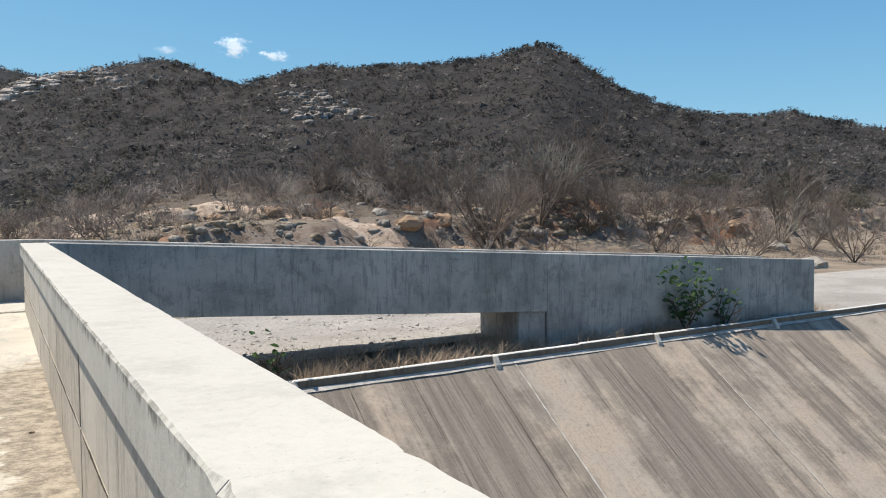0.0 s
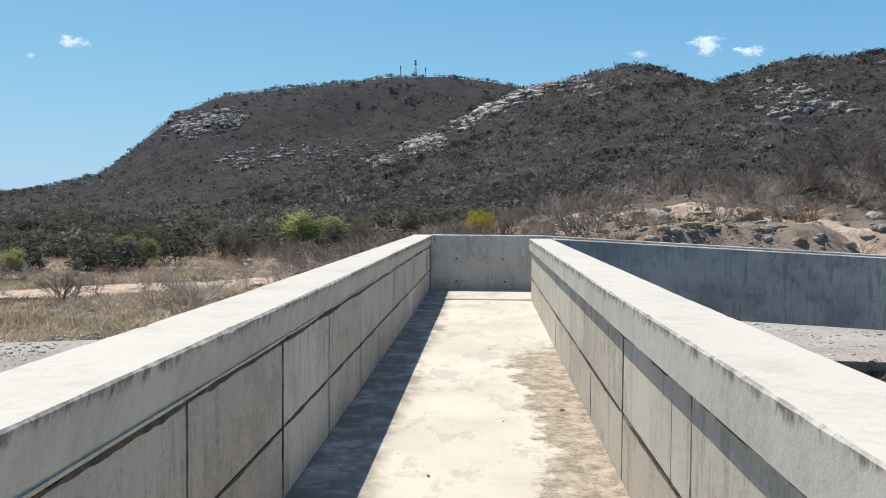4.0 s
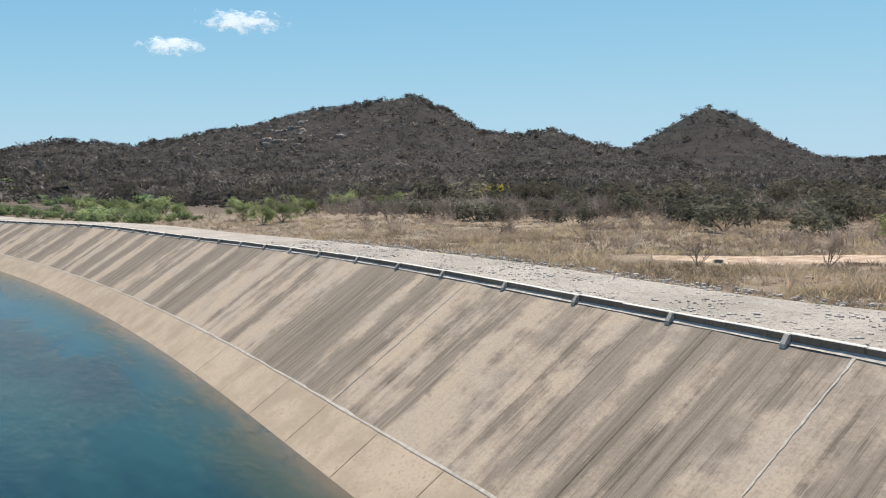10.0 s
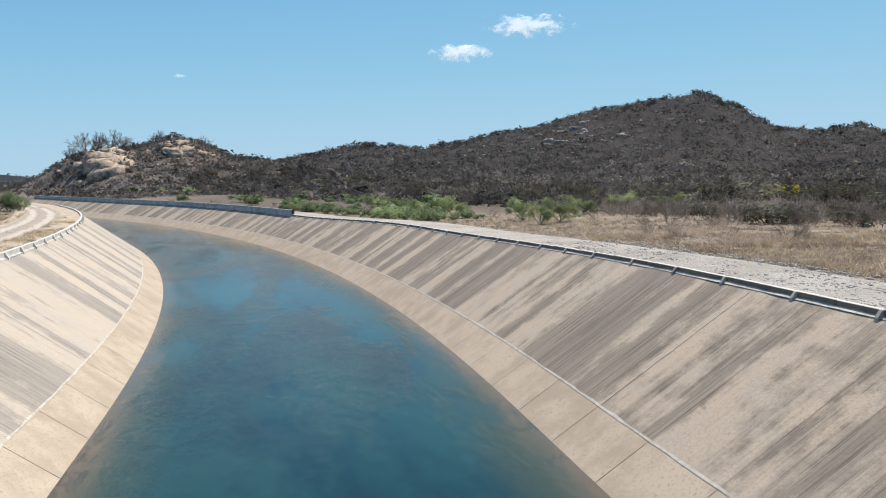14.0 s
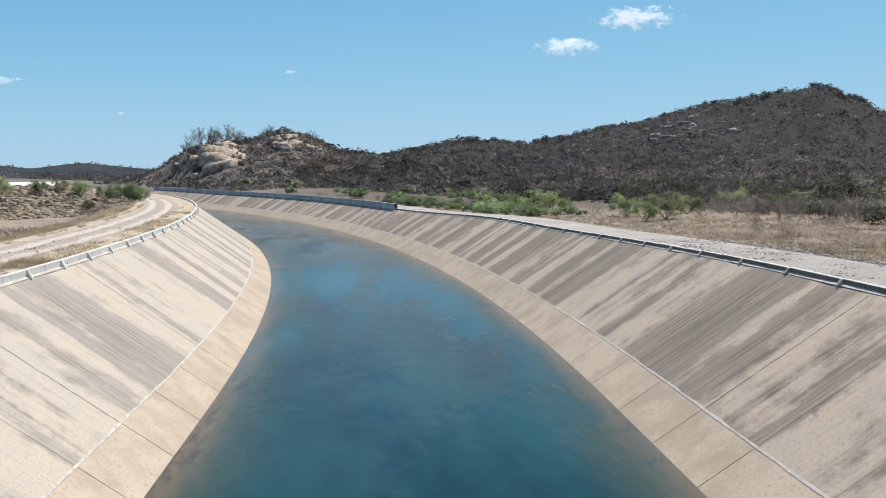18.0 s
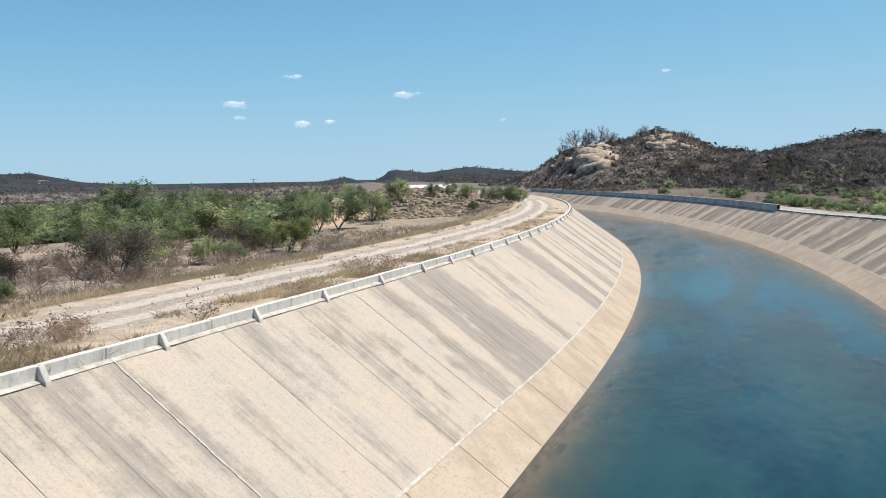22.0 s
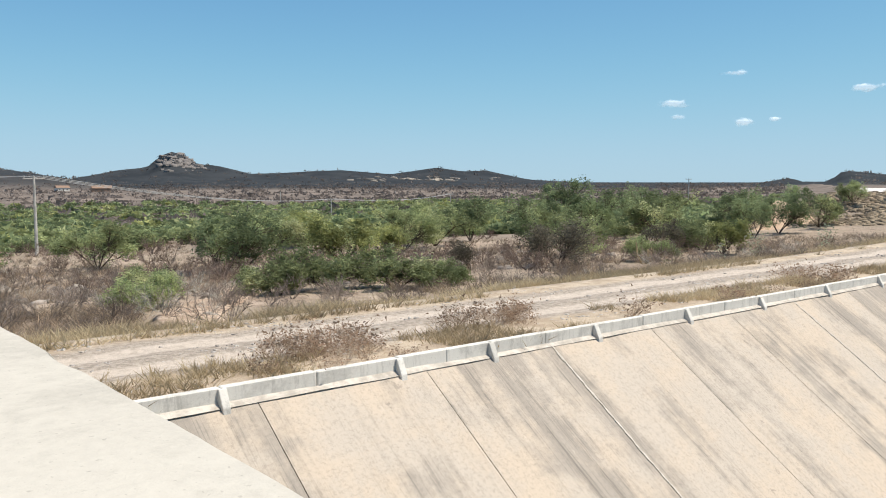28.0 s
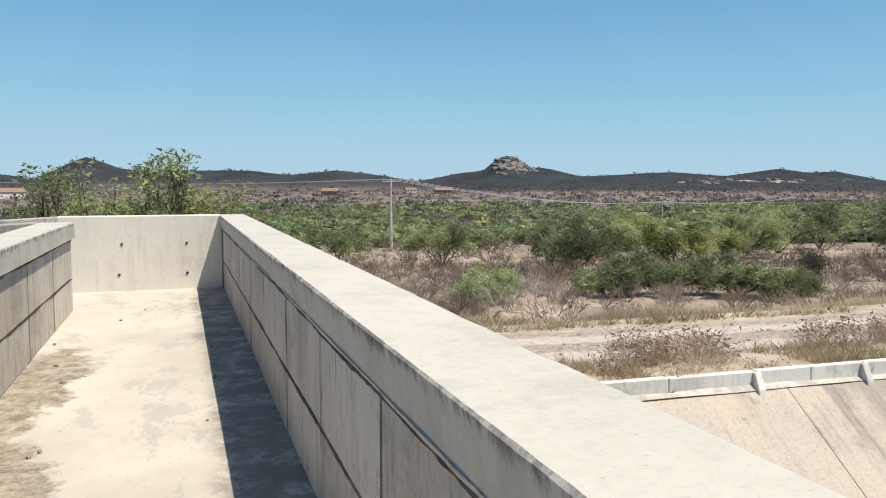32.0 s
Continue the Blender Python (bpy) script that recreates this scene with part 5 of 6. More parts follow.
for _ in range(48):
    a, r = math.radians(rnd.uniform(20, 92)), 24 + 50 * rnd.random()
    px, py = -math.sin(a) * r, math.cos(a) * r
    if free_of(px, py, 9):
        shrub(px, py, rnd.uniform(0.5, 1.1))
for _ in range(60):
    a, r = math.radians(rnd.uniform(110, 178)), 24 + 34 * rnd.random()
    px, py = -math.sin(a) * r, math.cos(a) * r
    if free_of(px, py, 9):
        shrub(px, py, rnd.uniform(0.5, 1.2))
for _ in range(50):
    a, r = math.radians(rnd.uniform(-68, 12)), 36 + 30 * rnd.random()
    px, py = -math.sin(a) * r, math.cos(a) * r
    if free_of(px, py, 15):
        shrub(px, py, rnd.uniform(0.7, 1.5))
for az_, r_, s in [(-32.6, 44, 1.15), (-33.8, 46, 1.0), (-36.2, 50, 1.2), (-37.5, 53, 1.1), (-39.6, 51, 0.9), (-41.8, 54, 1.0), (-44.0, 50, 0.85), (-49.6, 44, 0.75), (-51.5, 58, 1.2),
                   (-53.4, 60, 1.1), (-29.5, 52, 0.9), (-26.5, 50, 0.8), (-23.5, 54, 0.8), (-47.2, 60, 1.0), (-56.0, 52, 0.9), (-20.4, 50, 0.7)]:
    px, py = -math.sin(math.radians(az_)) * r_, math.cos(math.radians(az_)) * r_
    shrub(px, py, s * 1.55, me=BIG, label="large bare branching shrub on the stony slope")

for az_, r_, s_ in [(102.2, 280, 1.3), (101.6, 284, 1.45), (101.0, 282, 1.3), (100.1, 284, 1.3), (99.6, 286, 1.1), (97.5, 288, 0.9), (103.5, 280, 0.8)]:
    a_ = math.radians(az_)
    shrub(-math.sin(a_) * r_, math.cos(a_) * r_, s_, me=CREST, label="bare grey tree on top of the rocky hill")

# dry grass and weeds


def grass(name, n, place, mat, label, h, blades=14, wide=0.012, seed=1):
    g = np.random.default_rng(seed)
    x, y, z = place(g, n)
    n = len(x)
    base = np.stack([x, y, z], 1)[:, None, :] + np.concatenate([g.normal(0, 0.09, (n, blades, 2)), np.zeros((n, blades, 1))], 2)
    hh = h * g.uniform(0.4, 1.2, (n, blades, 1)) * g.uniform(0.6, 1.2, (n, 1, 1))
    lean = g.normal(0, 0.8, (n, blades, 2))
    tip = base + np.concatenate([lean * hh, hh], 2)
    side = g.normal(size=(n, blades, 3))
    side[:, :, 2] *= 0.1
    side *= wide
    v = np.stack([base - side, base + side, tip], 2).reshape(-1, 3)
    ob = new(name, mesh_of(name, v, np.arange(len(v)).reshape(-1, 3), mat))
    tagged(ob, label, "grass", kind="stuff")


def verge(side, o0, o1, x0, x1, patch=0.0, lift=0.1):
    def place(g, n):
        x = g.uniform(x1, x0, n)
        x = np.where(g.uniform(0, 1, n) < 0.6, g.uniform(max(x1, -30), x0, n), x)
        o = g.uniform(o0, o1, n)
        y = bank(x, rim_z(x, side), side, 1.0) + side * (o - 1.0)
        k = fbm(x, y, 2.2, 3, 44) > patch
        x, y, o = x[k], y[k], o[k]
        z = np.maximum(terrain(x, y), np.where(o < 5.2, rim_z(x, side) + lift, -99)) - 0.03
        return x, y, z
    return place


TRACKS = {"north": [(-23.5, 22.3), (-21.5, 24.5), (-16.5, 28.8), (-10.7, 34.5), (-2, 40), (6, 45)],
          "slope": [(6, 45), (11, 44), (15, 41), (19, 33), (23, 27)],
          "south": [(-9, -21), (-13, -29), (-21, -39), (-27, -43)]}


def off_track(x, y):
    far = np.full(np.shape(x), 1e9)
    for line in TRACKS.values():
        for (ax, ay), (bx, by) in zip(line, line[1:]):
            u = np.clip(((x - ax) * (bx - ax) + (y - ay) * (by - ay)) / ((bx - ax) ** 2 + (by - ay) ** 2), 0, 1)
            far = np.minimum(far, np.hypot(x - ax - u * (bx - ax), y - ay - u * (by - ay)))
    return far > 1.7


def field(a0, a1, r0, r1, m, patch=-0.1, key=45):
    def place(g, n):
        x, y, r = spread(g, n, a0, a1, r0, r1)
        k = free_of(x, y, m) & (fbm(x, y, 5, 3, key) > patch) & off_track(x, y)
        x, y = x[k], y[k]
        return x, y, terrain(x, y) - 0.03
    return place


grass("verge_grass", 4200, verge(-1, 0.25, 2.0, 5, -75, 0.05), M_STRAW, "dry straw grass between kerb and road", 0.22, 12, 0.008, 2)
grass("roadside_grass", 7000, verge(-1, 5.0, 8.5, 5, -85, -0.12), M_STRAW, "dry straw grass along the road edge", 0.30, 14, 0.010, 3)
gv = np.random.default_rng(41)
wx_ = 5 - 31 * gv.uniform(0, 1, 620) ** 1.5
wo_ = gv.uniform(0.3, 2.6, 620)
wp_ = np.stack([wx_, bank(wx_, RIM_Z, -1, 0.0) - wo_, RIM_Z + 0.09 + 0 * wx_], 1)
wk_ = fbm(wp_[:, 0], wp_[:, 1], 2.5, 2, 81) > 0.16
WEEDY = leafy_protos(440, 5, 7, 1, 0.10, 0.06, 0.010, 0.8, 0.25)
stamp("verge_weeds", WEEDY, [M_WEED, M_RUST], wp_[wk_, 0], wp_[wk_, 1], gv.uniform(0.3, 0.85, wk_.sum()), "brown dried weeds beside the kerb", "weeds", gv, dip=-0.2)
grass("ditch_weeds", 700, verge(1, 0.3, 2.6, 22, 1, -0.3, 0.0), M_WEED, "brown dried weeds in the ditch by the ramp", 0.4, 22, 0.007, 14)
grass("field_grass", 21000, field(16, 95, 17, 75, 5.0, -0.55), M_DRY, "dry straw grass in the field", 0.20, 12, 0.014, 5)
grass("field_straw", 7000, field(16, 95, 17, 78, 5.0, 0.12, 91), M_STRAW, "pale straw tufts in patches across the field", 0.30, 14, 0.014, 15)
grass("field_weeds", 3600, field(16, 95, 24, 75, 6.5, 0.10, 93), M_WEED, "tall brown dry weeds in patches across the field", 0.55, 14, 0.012, 16)
grass("slope_grass", 11000, field(-70, 16, 24, 75, 12.5, -0.2), M_DRY, "dry grass on the stony slope", 0.24, 10, 0.012, 6)
grass("plain_grass", 12000, field(108, 186, 20, 85, 7.5), M_DRY, "dry grass between the bushes", 0.42, 12, 0.016, 7)
grass("field_weeds", 3200, field(16, 95, 18, 60, 5.5, 0.1), M_WEED, "reddish brown dry weeds in the field", 0.34, 14, 0.014, 8)
grass("plain_weeds", 6000, field(108, 186, 22, 70, 9.0, 0.05), M_WEED, "reddish brown dry weeds on the plain", 0.55, 14, 0.014, 9)

# the leafy plant by the ramp


def broadleaf(x, y, z, h, n, seed, label, mat=M_BROADLEAF):
    g = np.random.default_rng(seed)
    top = tagged(new("bush"), label, "bush")
    top.location = (x, y, z)
    v, f = twigs(g, h, 0.55, 4, 2, 0.022)
    st = new("stem", mesh_of("stem", v, f, M_BARK))
    st.parent = top
    bm = bmesh.new()
    for _ in range(n):
        u = g.uniform(0.15, 1.0)
        a = g.uniform(0, 6.28)
        rad = h * 0.5 * (0.35 + 0.65 * math.sin(min(u * 1.5, 1.5))) * math.sqrt(g.random())
        c = Vector((math.cos(a) * rad, math.sin(a) * rad * 0.6, h * u))
        L, W = g.uniform(0.13, 0.2), g.uniform(0.08, 0.12)
        m = Matrix.Translation(c) @ Euler((g.uniform(-0.9, 0.9), g.uniform(-0.9, 0.9), g.uniform(0, 6.28))).to_matrix().to_4x4()
        ps = [(0, 0, 0), (W * 0.5, L * 0.35, 0.012), (W * 0.42, L * 0.75, 0.01), (0, L, -0.01), (-W * 0.42, L * 0.75, 0.01), (-W * 0.5, L * 0.35, 0.012)]
        vs = [bm.verts.new(m @ Vector(p)) for p in ps]
        bm.faces.new((vs[0], vs[1], vs[2], vs[3]))
        bm.faces.new((vs[0], vs[3], vs[4], vs[5]))
    part("leaves", bm, mat, top)


broadleaf(15.6, 14.2, -1.35, 1.75, 210, 5, "waxy broad-leaved milkweed bush growing against the ramp wall")
broadleaf(17.0, 14.25, -1.35, 1.0, 40, 6, "small waxy milkweed beside the ramp wall")
broadleaf(4.7, 12.85, -1.3, 0.95, 16, 7, "thin young milkweed by the kerb")

M_PALE_LEAF = leaf_mat("pale_waxy_leaves", (0.58, 0.60, 0.47), (0.40, 0.44, 0.30), 0.5)
broadleaf(-45.5, -25.2, float(terrain(-45.5, -25.2)) - 0.05, 1.8, 110, 8, "pale-leaved milkweed beside the gravel road", M_PALE_LEAF)
broadleaf(-52.6, -24.4, float(terrain(-52.6, -24.4)) - 0.05, 1.9, 120, 9, "pale-leaved milkweed with bare stems", M_PALE_LEAF)
broadleaf(-44.0, -26.5, float(terrain(-44.0, -26.5)) - 0.05, 1.2, 30, 10, "nearly leafless pale milkweed", M_PALE_LEAF)


def dead_cactus(x, y, h, seed):
    g = random.Random(seed)
    bm = bmesh.new()
    for k in range(5):
        a = g.uniform(0, 6.28)
        foot = Vector((0.1 * math.cos(a), 0.1 * math.sin(a), 0))
        knee = foot + Vector((0.35 * math.cos(a), 0.35 * math.sin(a), h * g.uniform(0.2, 0.4)))
        tip = knee + Vector((0.1 * math.cos(a), 0.1 * math.sin(a), h * g.uniform(0.3, 0.6)))
        for p, q, r in ((foot, knee, 0.07), (knee, tip, 0.055)):
            m = Matrix.Translation((p + q) / 2) @ (q - p).to_track_quat("Z", "Y").to_matrix().to_4x4()
            bmesh.ops.create_cone(bm, cap_ends=True, segments=7, radius1=r, radius2=r * 0.8, depth=(q - p).length * 1.04, matrix=m)
    ob = part("cactus", bm, M_STRAW)
    ob.matrix_basis = at_ground(x, y)
    tagged(ob, "pale dried-up branching cactus in the scrub", "cactus")


dead_cactus(-30.0, -42.5, 1.9, 3)
dead_cactus(-41.5, -30.0, 1.5, 4)

# ---- rocks ----


def rock_mat(name, a, b):
    return simple(name, a, b, 0.8, 0.9, 0.8, 0.06, 4.0)


M_ROCK = rock_mat("pale_granite", (0.46, 0.41, 0.35), (0.30, 0.26, 0.22))
M_ROCK2 = rock_mat("ochre_rock", (0.46, 0.33, 0.22), (0.34, 0.22, 0.14))
M_SPOIL = rock_mat("spoil_rock", (0.42, 0.345, 0.25), (0.20, 0.158, 0.115))
M_BLOCK = rock_mat("block_granite", (0.62, 0.50, 0.385), (0.30, 0.235, 0.18))
M_PEAK = rock_mat("peak_granite", (0.31, 0.28, 0.265), (0.15, 0.14, 0.135))
M_CRAG = rock_mat("crag_rock", (0.50, 0.435, 0.38), (0.17, 0.15, 0.135))
M_CLIFF = rock_mat("pale_cliff_rock", (0.66, 0.58, 0.51), (0.34, 0.29, 0.25))
M_GRIT = rock_mat("grey_road_stone", (0.60, 0.555, 0.51), (0.36, 0.33, 0.30))


def rock_mesh(seed, mat, flat=0.7, sub=3):
    bm = bmesh.new()
    bmesh.ops.create_icosphere(bm, subdivisions=sub, radius=1)
    o = Vector((seed * 7.1, seed * 3.3, 0))
    for v in bm.verts:
        p = v.co.copy()
        k = 1 + 0.42 * noise.noise(p * 0.9 + o) + 0.2 * noise.noise(p * 2.1 + o) + 0.08 * noise.noise(p * 5 + o)
        v.co = p * k
        v.co.z = v.co.z * flat
    me = bpy.data.meshes.new("rock")
    bm.to_mesh(me)
    bm.free()
    me.materials.append(mat)
    return me


ROCKS = [rock_mesh(s, M_ROCK, 0.6 + 0.05 * s) for s in range(4)]
OCHRE = [rock_mesh(s + 9, M_ROCK2, 0.65) for s in range(3)]


def boulder(x, y, s, me, label="pale granite boulder in dry scrub"):
    ob = new("boulder", me)
    ob.matrix_basis = at_ground(x, y, turn=rnd.uniform(0, 6)) @ Matrix.Diagonal((s, s * rnd.uniform(0.7, 1.2), s, 1))
    tagged(ob, label, "boulder", "boulders")


for px, py, s in [(38.5, 28.5, 0.95), (34, 31.5, 0.6), (32.5, 31.5, 0.35), (36, 31.2, 0.4), (22, 36.5, 0.7), (25.5, 34.8, 0.6), (16, 40, 0.9), (13.5, 42, 0.6), (19, 37, 0.7),
                  (29, 40, 0.5), (45, 36, 0.8), (48, 38, 0.7)]:
    boulder(px, py, s, rnd.choice(OCHRE if rnd.random() < 0.6 else ROCKS), "weathered ochre boulder on the stony slope")
for px, py, s in [(-28.5, -44, 0.8), (-31, -43, 0.6), (-35, -41, 0.7), (-36, -40.2, 0.6), (-33.5, -42.3, 0.5), (-24, -46, 0.6), (-17, -47, 0.7), (-20, -45, 0.5), (-13, -44, 0.6),
                  (-10, -46, 0.8), (-17.5, -24.0, 0.25), (-21, -49.5, 0.7), (-13.5, -45, 0.6), (-10.4, -49, 0.7), (-13.2, -28.0, 0.3), (-31.5, -40.5, 0.6), (-29.5, -41.5, 0.5)]:
    boulder(px, py, s, rnd.choice(ROCKS))
g = np.random.default_rng(77)


def rubble(name, x, y, s, mat, label, seed, flat=0.6, z=None, cuts=1):
    """Many stones in one mesh."""
    gg = np.random.default_rng(seed)
    bm = bmesh.new()
    bmesh.ops.create_cube(bm, size=1.5)
    if cuts:
        bmesh.ops.subdivide_edges(bm, edges=bm.edges[:], cuts=cuts, use_grid_fill=True)
    bmesh.ops.triangulate(bm, faces=bm.faces[:])
    v0 = np.array([v.co[:] for v in bm.verts])
    v0 *= (1.0 / np.linalg.norm(v0, axis=1, keepdims=True)) ** 0.3
    f0 = np.array([[v.index for v in f.verts] for f in bm.faces])
    bm.free()
    n = len(x)
    k = gg.uniform(0.55, 1.3, (n, len(v0), 3))
    sc = np.stack([s * gg.uniform(0.8, 1.6, n), s * gg.uniform(0.6, 1.2, n), s * flat * gg.uniform(0.7, 1.3, n)], 1)
    a = gg.uniform(0, 6.28, n)
    v = v0[None] * k * sc[:, None, :]
    vx = v[..., 0] * np.cos(a)[:, None] - v[..., 1] * np.sin(a)[:, None]
    vy = v[..., 0] * np.sin(a)[:, None] + v[..., 1] * np.cos(a)[:, None]
    z = terrain(x, y) if z is None else z
    V = np.stack([vx + x[:, None], vy + y[:, None], v[..., 2] + (z - 0.25 * sc[:, 2])[:, None]], -1).reshape(-1, 3)
    F = (f0[None] + (np.arange(n) * len(v0))[:, None, None]).reshape(-1, 3)
    ob = new(name, mesh_of(name, V, F, mat))
    tagged(ob, label, "rocks", kind="stuff")


def crag(name, n, a0, e0, a1, e1, width, size, mat, label, seed, flat=0.6):
    gg = np.random.default_rng(seed)
    u = gg.uniform(0, 1, 2 * n)
    u = u[vnoise(u * 11, 0 * u, seed) + gg.normal(0, 0.12, 2 * n) > 0.5]
    n = len(u)
    x, y = find(a0 + (a1 - a0) * u + gg.normal(0, width, n), e0 + (e1 - e0) * u + gg.normal(0, width * 0.6, n))
    s = size * (0.25 + 1.1 * gg.uniform(0, 1, len(x)) ** 2.2)
    rubble(name, x, y, s, mat, label, seed + 1, flat)


crag("rock_band", 700, 5.5, 4.4, -3.6, 8.5, 0.30, 3.0, M_CLIFF, "pale rock ledges running up the hillside", 201, 0.45)
crag("rock_band", 420, 3.0, 5.6, -4.6, 9.0, 0.22, 4.6, M_CLIFF, "pale pinkish rock slabs along the upper hillside", 213, 0.3)
crag("rock_band", 500, 9.0, 3.2, 3.0, 5.0, 0.5, 2.6, M_CRAG, "dark broken ledges in the hillside brush", 214, 0.5)
crag("rock_ledges", 110, -5, 9.0, -9, 8.6, 0.6, 3.6, M_CRAG, "broken pale rocks below the hill crest", 202)
crag("rock_ledges", 130, -18, 7.6, -22, 7.0, 0.9, 2.2, M_CRAG, "broken grey rocks high on the hill", 203)
crag("rock_ledges", 420, 20.6, 5.3, 17, 6.4, 0.5, 4.2, M_CRAG, "grey rock ledges below the broad hilltop", 204)
crag("rock_ledges", 180, 18, 3.6, 8, 4.2, 0.7, 3.4, M_CRAG, "scattered pale rocks on the hillside", 205)
crag("rock_ledges", 40, 66, 3.6, 72, 2.6, 0.9, 3.0, M_CRAG, "scattered grey rocks on the hill", 206)
crag("rock_outcrop", 120, 101.6, 1.25, 99.5, 1.15, 0.55, 2.9, M_BLOCK, "pale granite outcrop on the near hill", 207, 0.75)
crag("rock_outcrop", 120, 97.0, 2.3, 94.2, 1.5, 0.5, 2.3, M_BLOCK, "pale granite blocks under the hilltop", 208)
crag("rock_outcrop", 150, 104, 0.0, 94, 0.2, 1.2, 1.1, M_CRAG, "scattered stones at the foot of the near hill", 209)
crag("peak_rocks", 170, 158.7, 1.5, 156.6, 1.1, 0.4, 9.0, M_PEAK, "pale rocks on the far peak", 210)
for az_, el_, s_, k_, me_ in [(-29.6, -0.6, 0.62, 0, OCHRE), (-39.4, -1.0, 0.55, 1, OCHRE), (-48.6, -1.2, 0.95, 2, OCHRE), (-41.5, -1.2, 0.30, 0, ROCKS), (-28.6, -0.2, 0.35, 1, ROCKS),
                               (-36.8, 1.2, 0.40, 2, ROCKS), (-22.0, -0.3, 0.75, 0, ROCKS), (-12.2, -0.2, 0.60, 1, ROCKS), (-14.0, -0.3, 0.5, 2, OCHRE), (-20.0, 0.1, 0.7, 3, ROCKS),
                               (-44.5, -0.9, 0.5, 1, ROCKS), (-33.5, -0.8, 0.42, 0, OCHRE), (-25.2, 0.0, 0.45, 2, ROCKS)]:
    bx_, by_ = find(np.array([az_]), np.array([el_]), 22, 90)
    if len(bx_):
        boulder(float(bx_[0]), float(by_[0]), s_, me_[k_], "weathered ochre boulder on the stony slope")
crag("slope_stones", 430, -62, -0.7, -4, -0.5, 1.2, 0.34, M_SPOIL, "broken brown rock in the cut bank", 215, 0.7)
crag("slope_stones", 220, -62, -0.6, -4, -0.6, 1.5, 0.26, M_ROCK, "grey and ochre stones on the cut slope", 211)
gg = np.random.default_rng(300)
n = 5200
aa = np.radians(gg.uniform(104.0, 118.0, n))
rr = gg.uniform(94, 110, n)
rubble("rubble_slope", -np.sin(aa) * rr, np.cos(aa) * rr, 0.10 + 0.42 * gg.uniform(0, 1, n) ** 2, M_SPOIL, "dumped broken rock on the embankment slope", 301, 0.7, None, 0)
n = 620
xx = gg.uniform(-48, -4, n)
yy = gg.uniform(-54, -33, n)
rubble("field_stones", xx, yy, 0.1 + 0.45 * gg.uniform(0, 1, n) ** 3, M_CRAG, "broken stones heaped in the scrub", 302)

# loose stones of the grey road, gathered in low rows along it
n = 9000
sx = 22 - 62 * gg.uniform(0, 1, n) ** 1.3
so = gg.choice(np.array([0.5, 1.3, 2.4, 3.1, 3.9, 4.3]), n) + gg.normal(0, 0.28, n)
so = np.clip(so, 0.4, 4.6) * (1 + 1.3 * smooth(-15, 3, sx)) + 2.0 * smooth(0, 4, sx)
rubble("road_stones", sx, bank(sx, rim_z(sx, 1), 1, 0.0) + so, 0.018 + 0.06 * gg.uniform(0, 1, n) ** 3, M_GRIT, "loose grey stones on the gravel road", 306, 0.7, rim_z(sx, 1) + 0.10, 0)
n = 5000
sx = 4 - 70 * gg.uniform(0, 1, n) ** 1.4
so = gg.choice(np.array([1.5, 3.2, 4.7, 5.3]), n) + gg.normal(0, 0.22, n)
rubble("road_stones", sx, bank(sx, RIM_Z, -1, 0.0) - so, 0.015 + 0.05 * gg.uniform(0, 1, n) ** 3, M_GRIT, "loose pale stones along the wheel tracks", 307, 0.7, RIM_Z + 0.09 + 0 * sx, 0)

n = 900
fx, fy, _ = spread(gg, n, 14, 96, 17, 70)
keep = free_of(fx, fy, 5.0)
rubble("field_pebbles", fx[keep], fy[keep], 0.04 + 0.2 * gg.uniform(0, 1, keep.sum()) ** 3, M_CRAG, "pale stones strewn over the dry field", 305, 0.6, None, 0)

crag("quarry_scar", 70, 146.5, 0.12, 136.5, 0.10, 0.12, 9.0, M_ROCK, "pale quarry scar along the far hills", 212, 0.35)

M_LIME_WASH = simple("limewash", (0.78, 0.76, 0.72), (0.66, 0.63, 0.58), 0.8)
# pale flat top of the embankment behind its rubble slope
bm = bmesh.new()
rings = []
for k in range(15):
    a_ = math.radians(109.9 + 0.3 * k)
    ca, sa = math.cos(a_), math.sin(a_)
    rings.append([bm.verts.new((-sa * q, ca * q, h)) for q, h in ((127, -3.5), (127, 0.12), (180, 0.24), (180, -3.5))])
for p, q in zip(rings, rings[1:]):
    for k in range(3):
        bm.faces.new((p[k], q[k], q[k + 1], p[k + 1]))
bm.faces.new(rings[0])
bm.faces.new(rings[-1][::-1])
bmesh.ops.recalc_face_normals(bm, faces=bm.faces)
M_SAND = simple("pale_sand", (0.62, 0.47, 0.345), (0.50, 0.36, 0.255), 0.4, 1.0, 0.5, 0.05, 5.0)
tagged(part("embankment_top", bm, M_LIME_WASH), "flat pale top of the rubble embankment", "embankment", kind="structure")


def heap(x, y, wide, high, seed, label):
    t, q = np.meshgrid(np.linspace(0, 6.2832, 28, endpoint=False), np.linspace(0, 1, 10), indexing="ij")
    hx, hy = x + np.cos(t) * q * wide, y + np.sin(t) * q * wide * 0.7
    lift = high * (0.5 + 0.5 * np.cos(q * math.pi)) * (1 + 0.35 * fbm(hx, hy, wide * 0.5, 3, seed)) - 0.1
    v = np.stack([hx, hy, terrain(hx, hy) + lift], -1).transpose(1, 0, 2)
    tagged(new("sand_heap", mesh_of("sand_heap", v, grid_faces(10, 28, True), M_SAND, True)), label, "heap")


heap(-85.8, -45.2, 5.4, 2.7, 3, "heap of pale orange sand among the trees")
heap(-112, -64.0, 3.4, 1.6, 4, "low heap of pale orange sand among the trees")

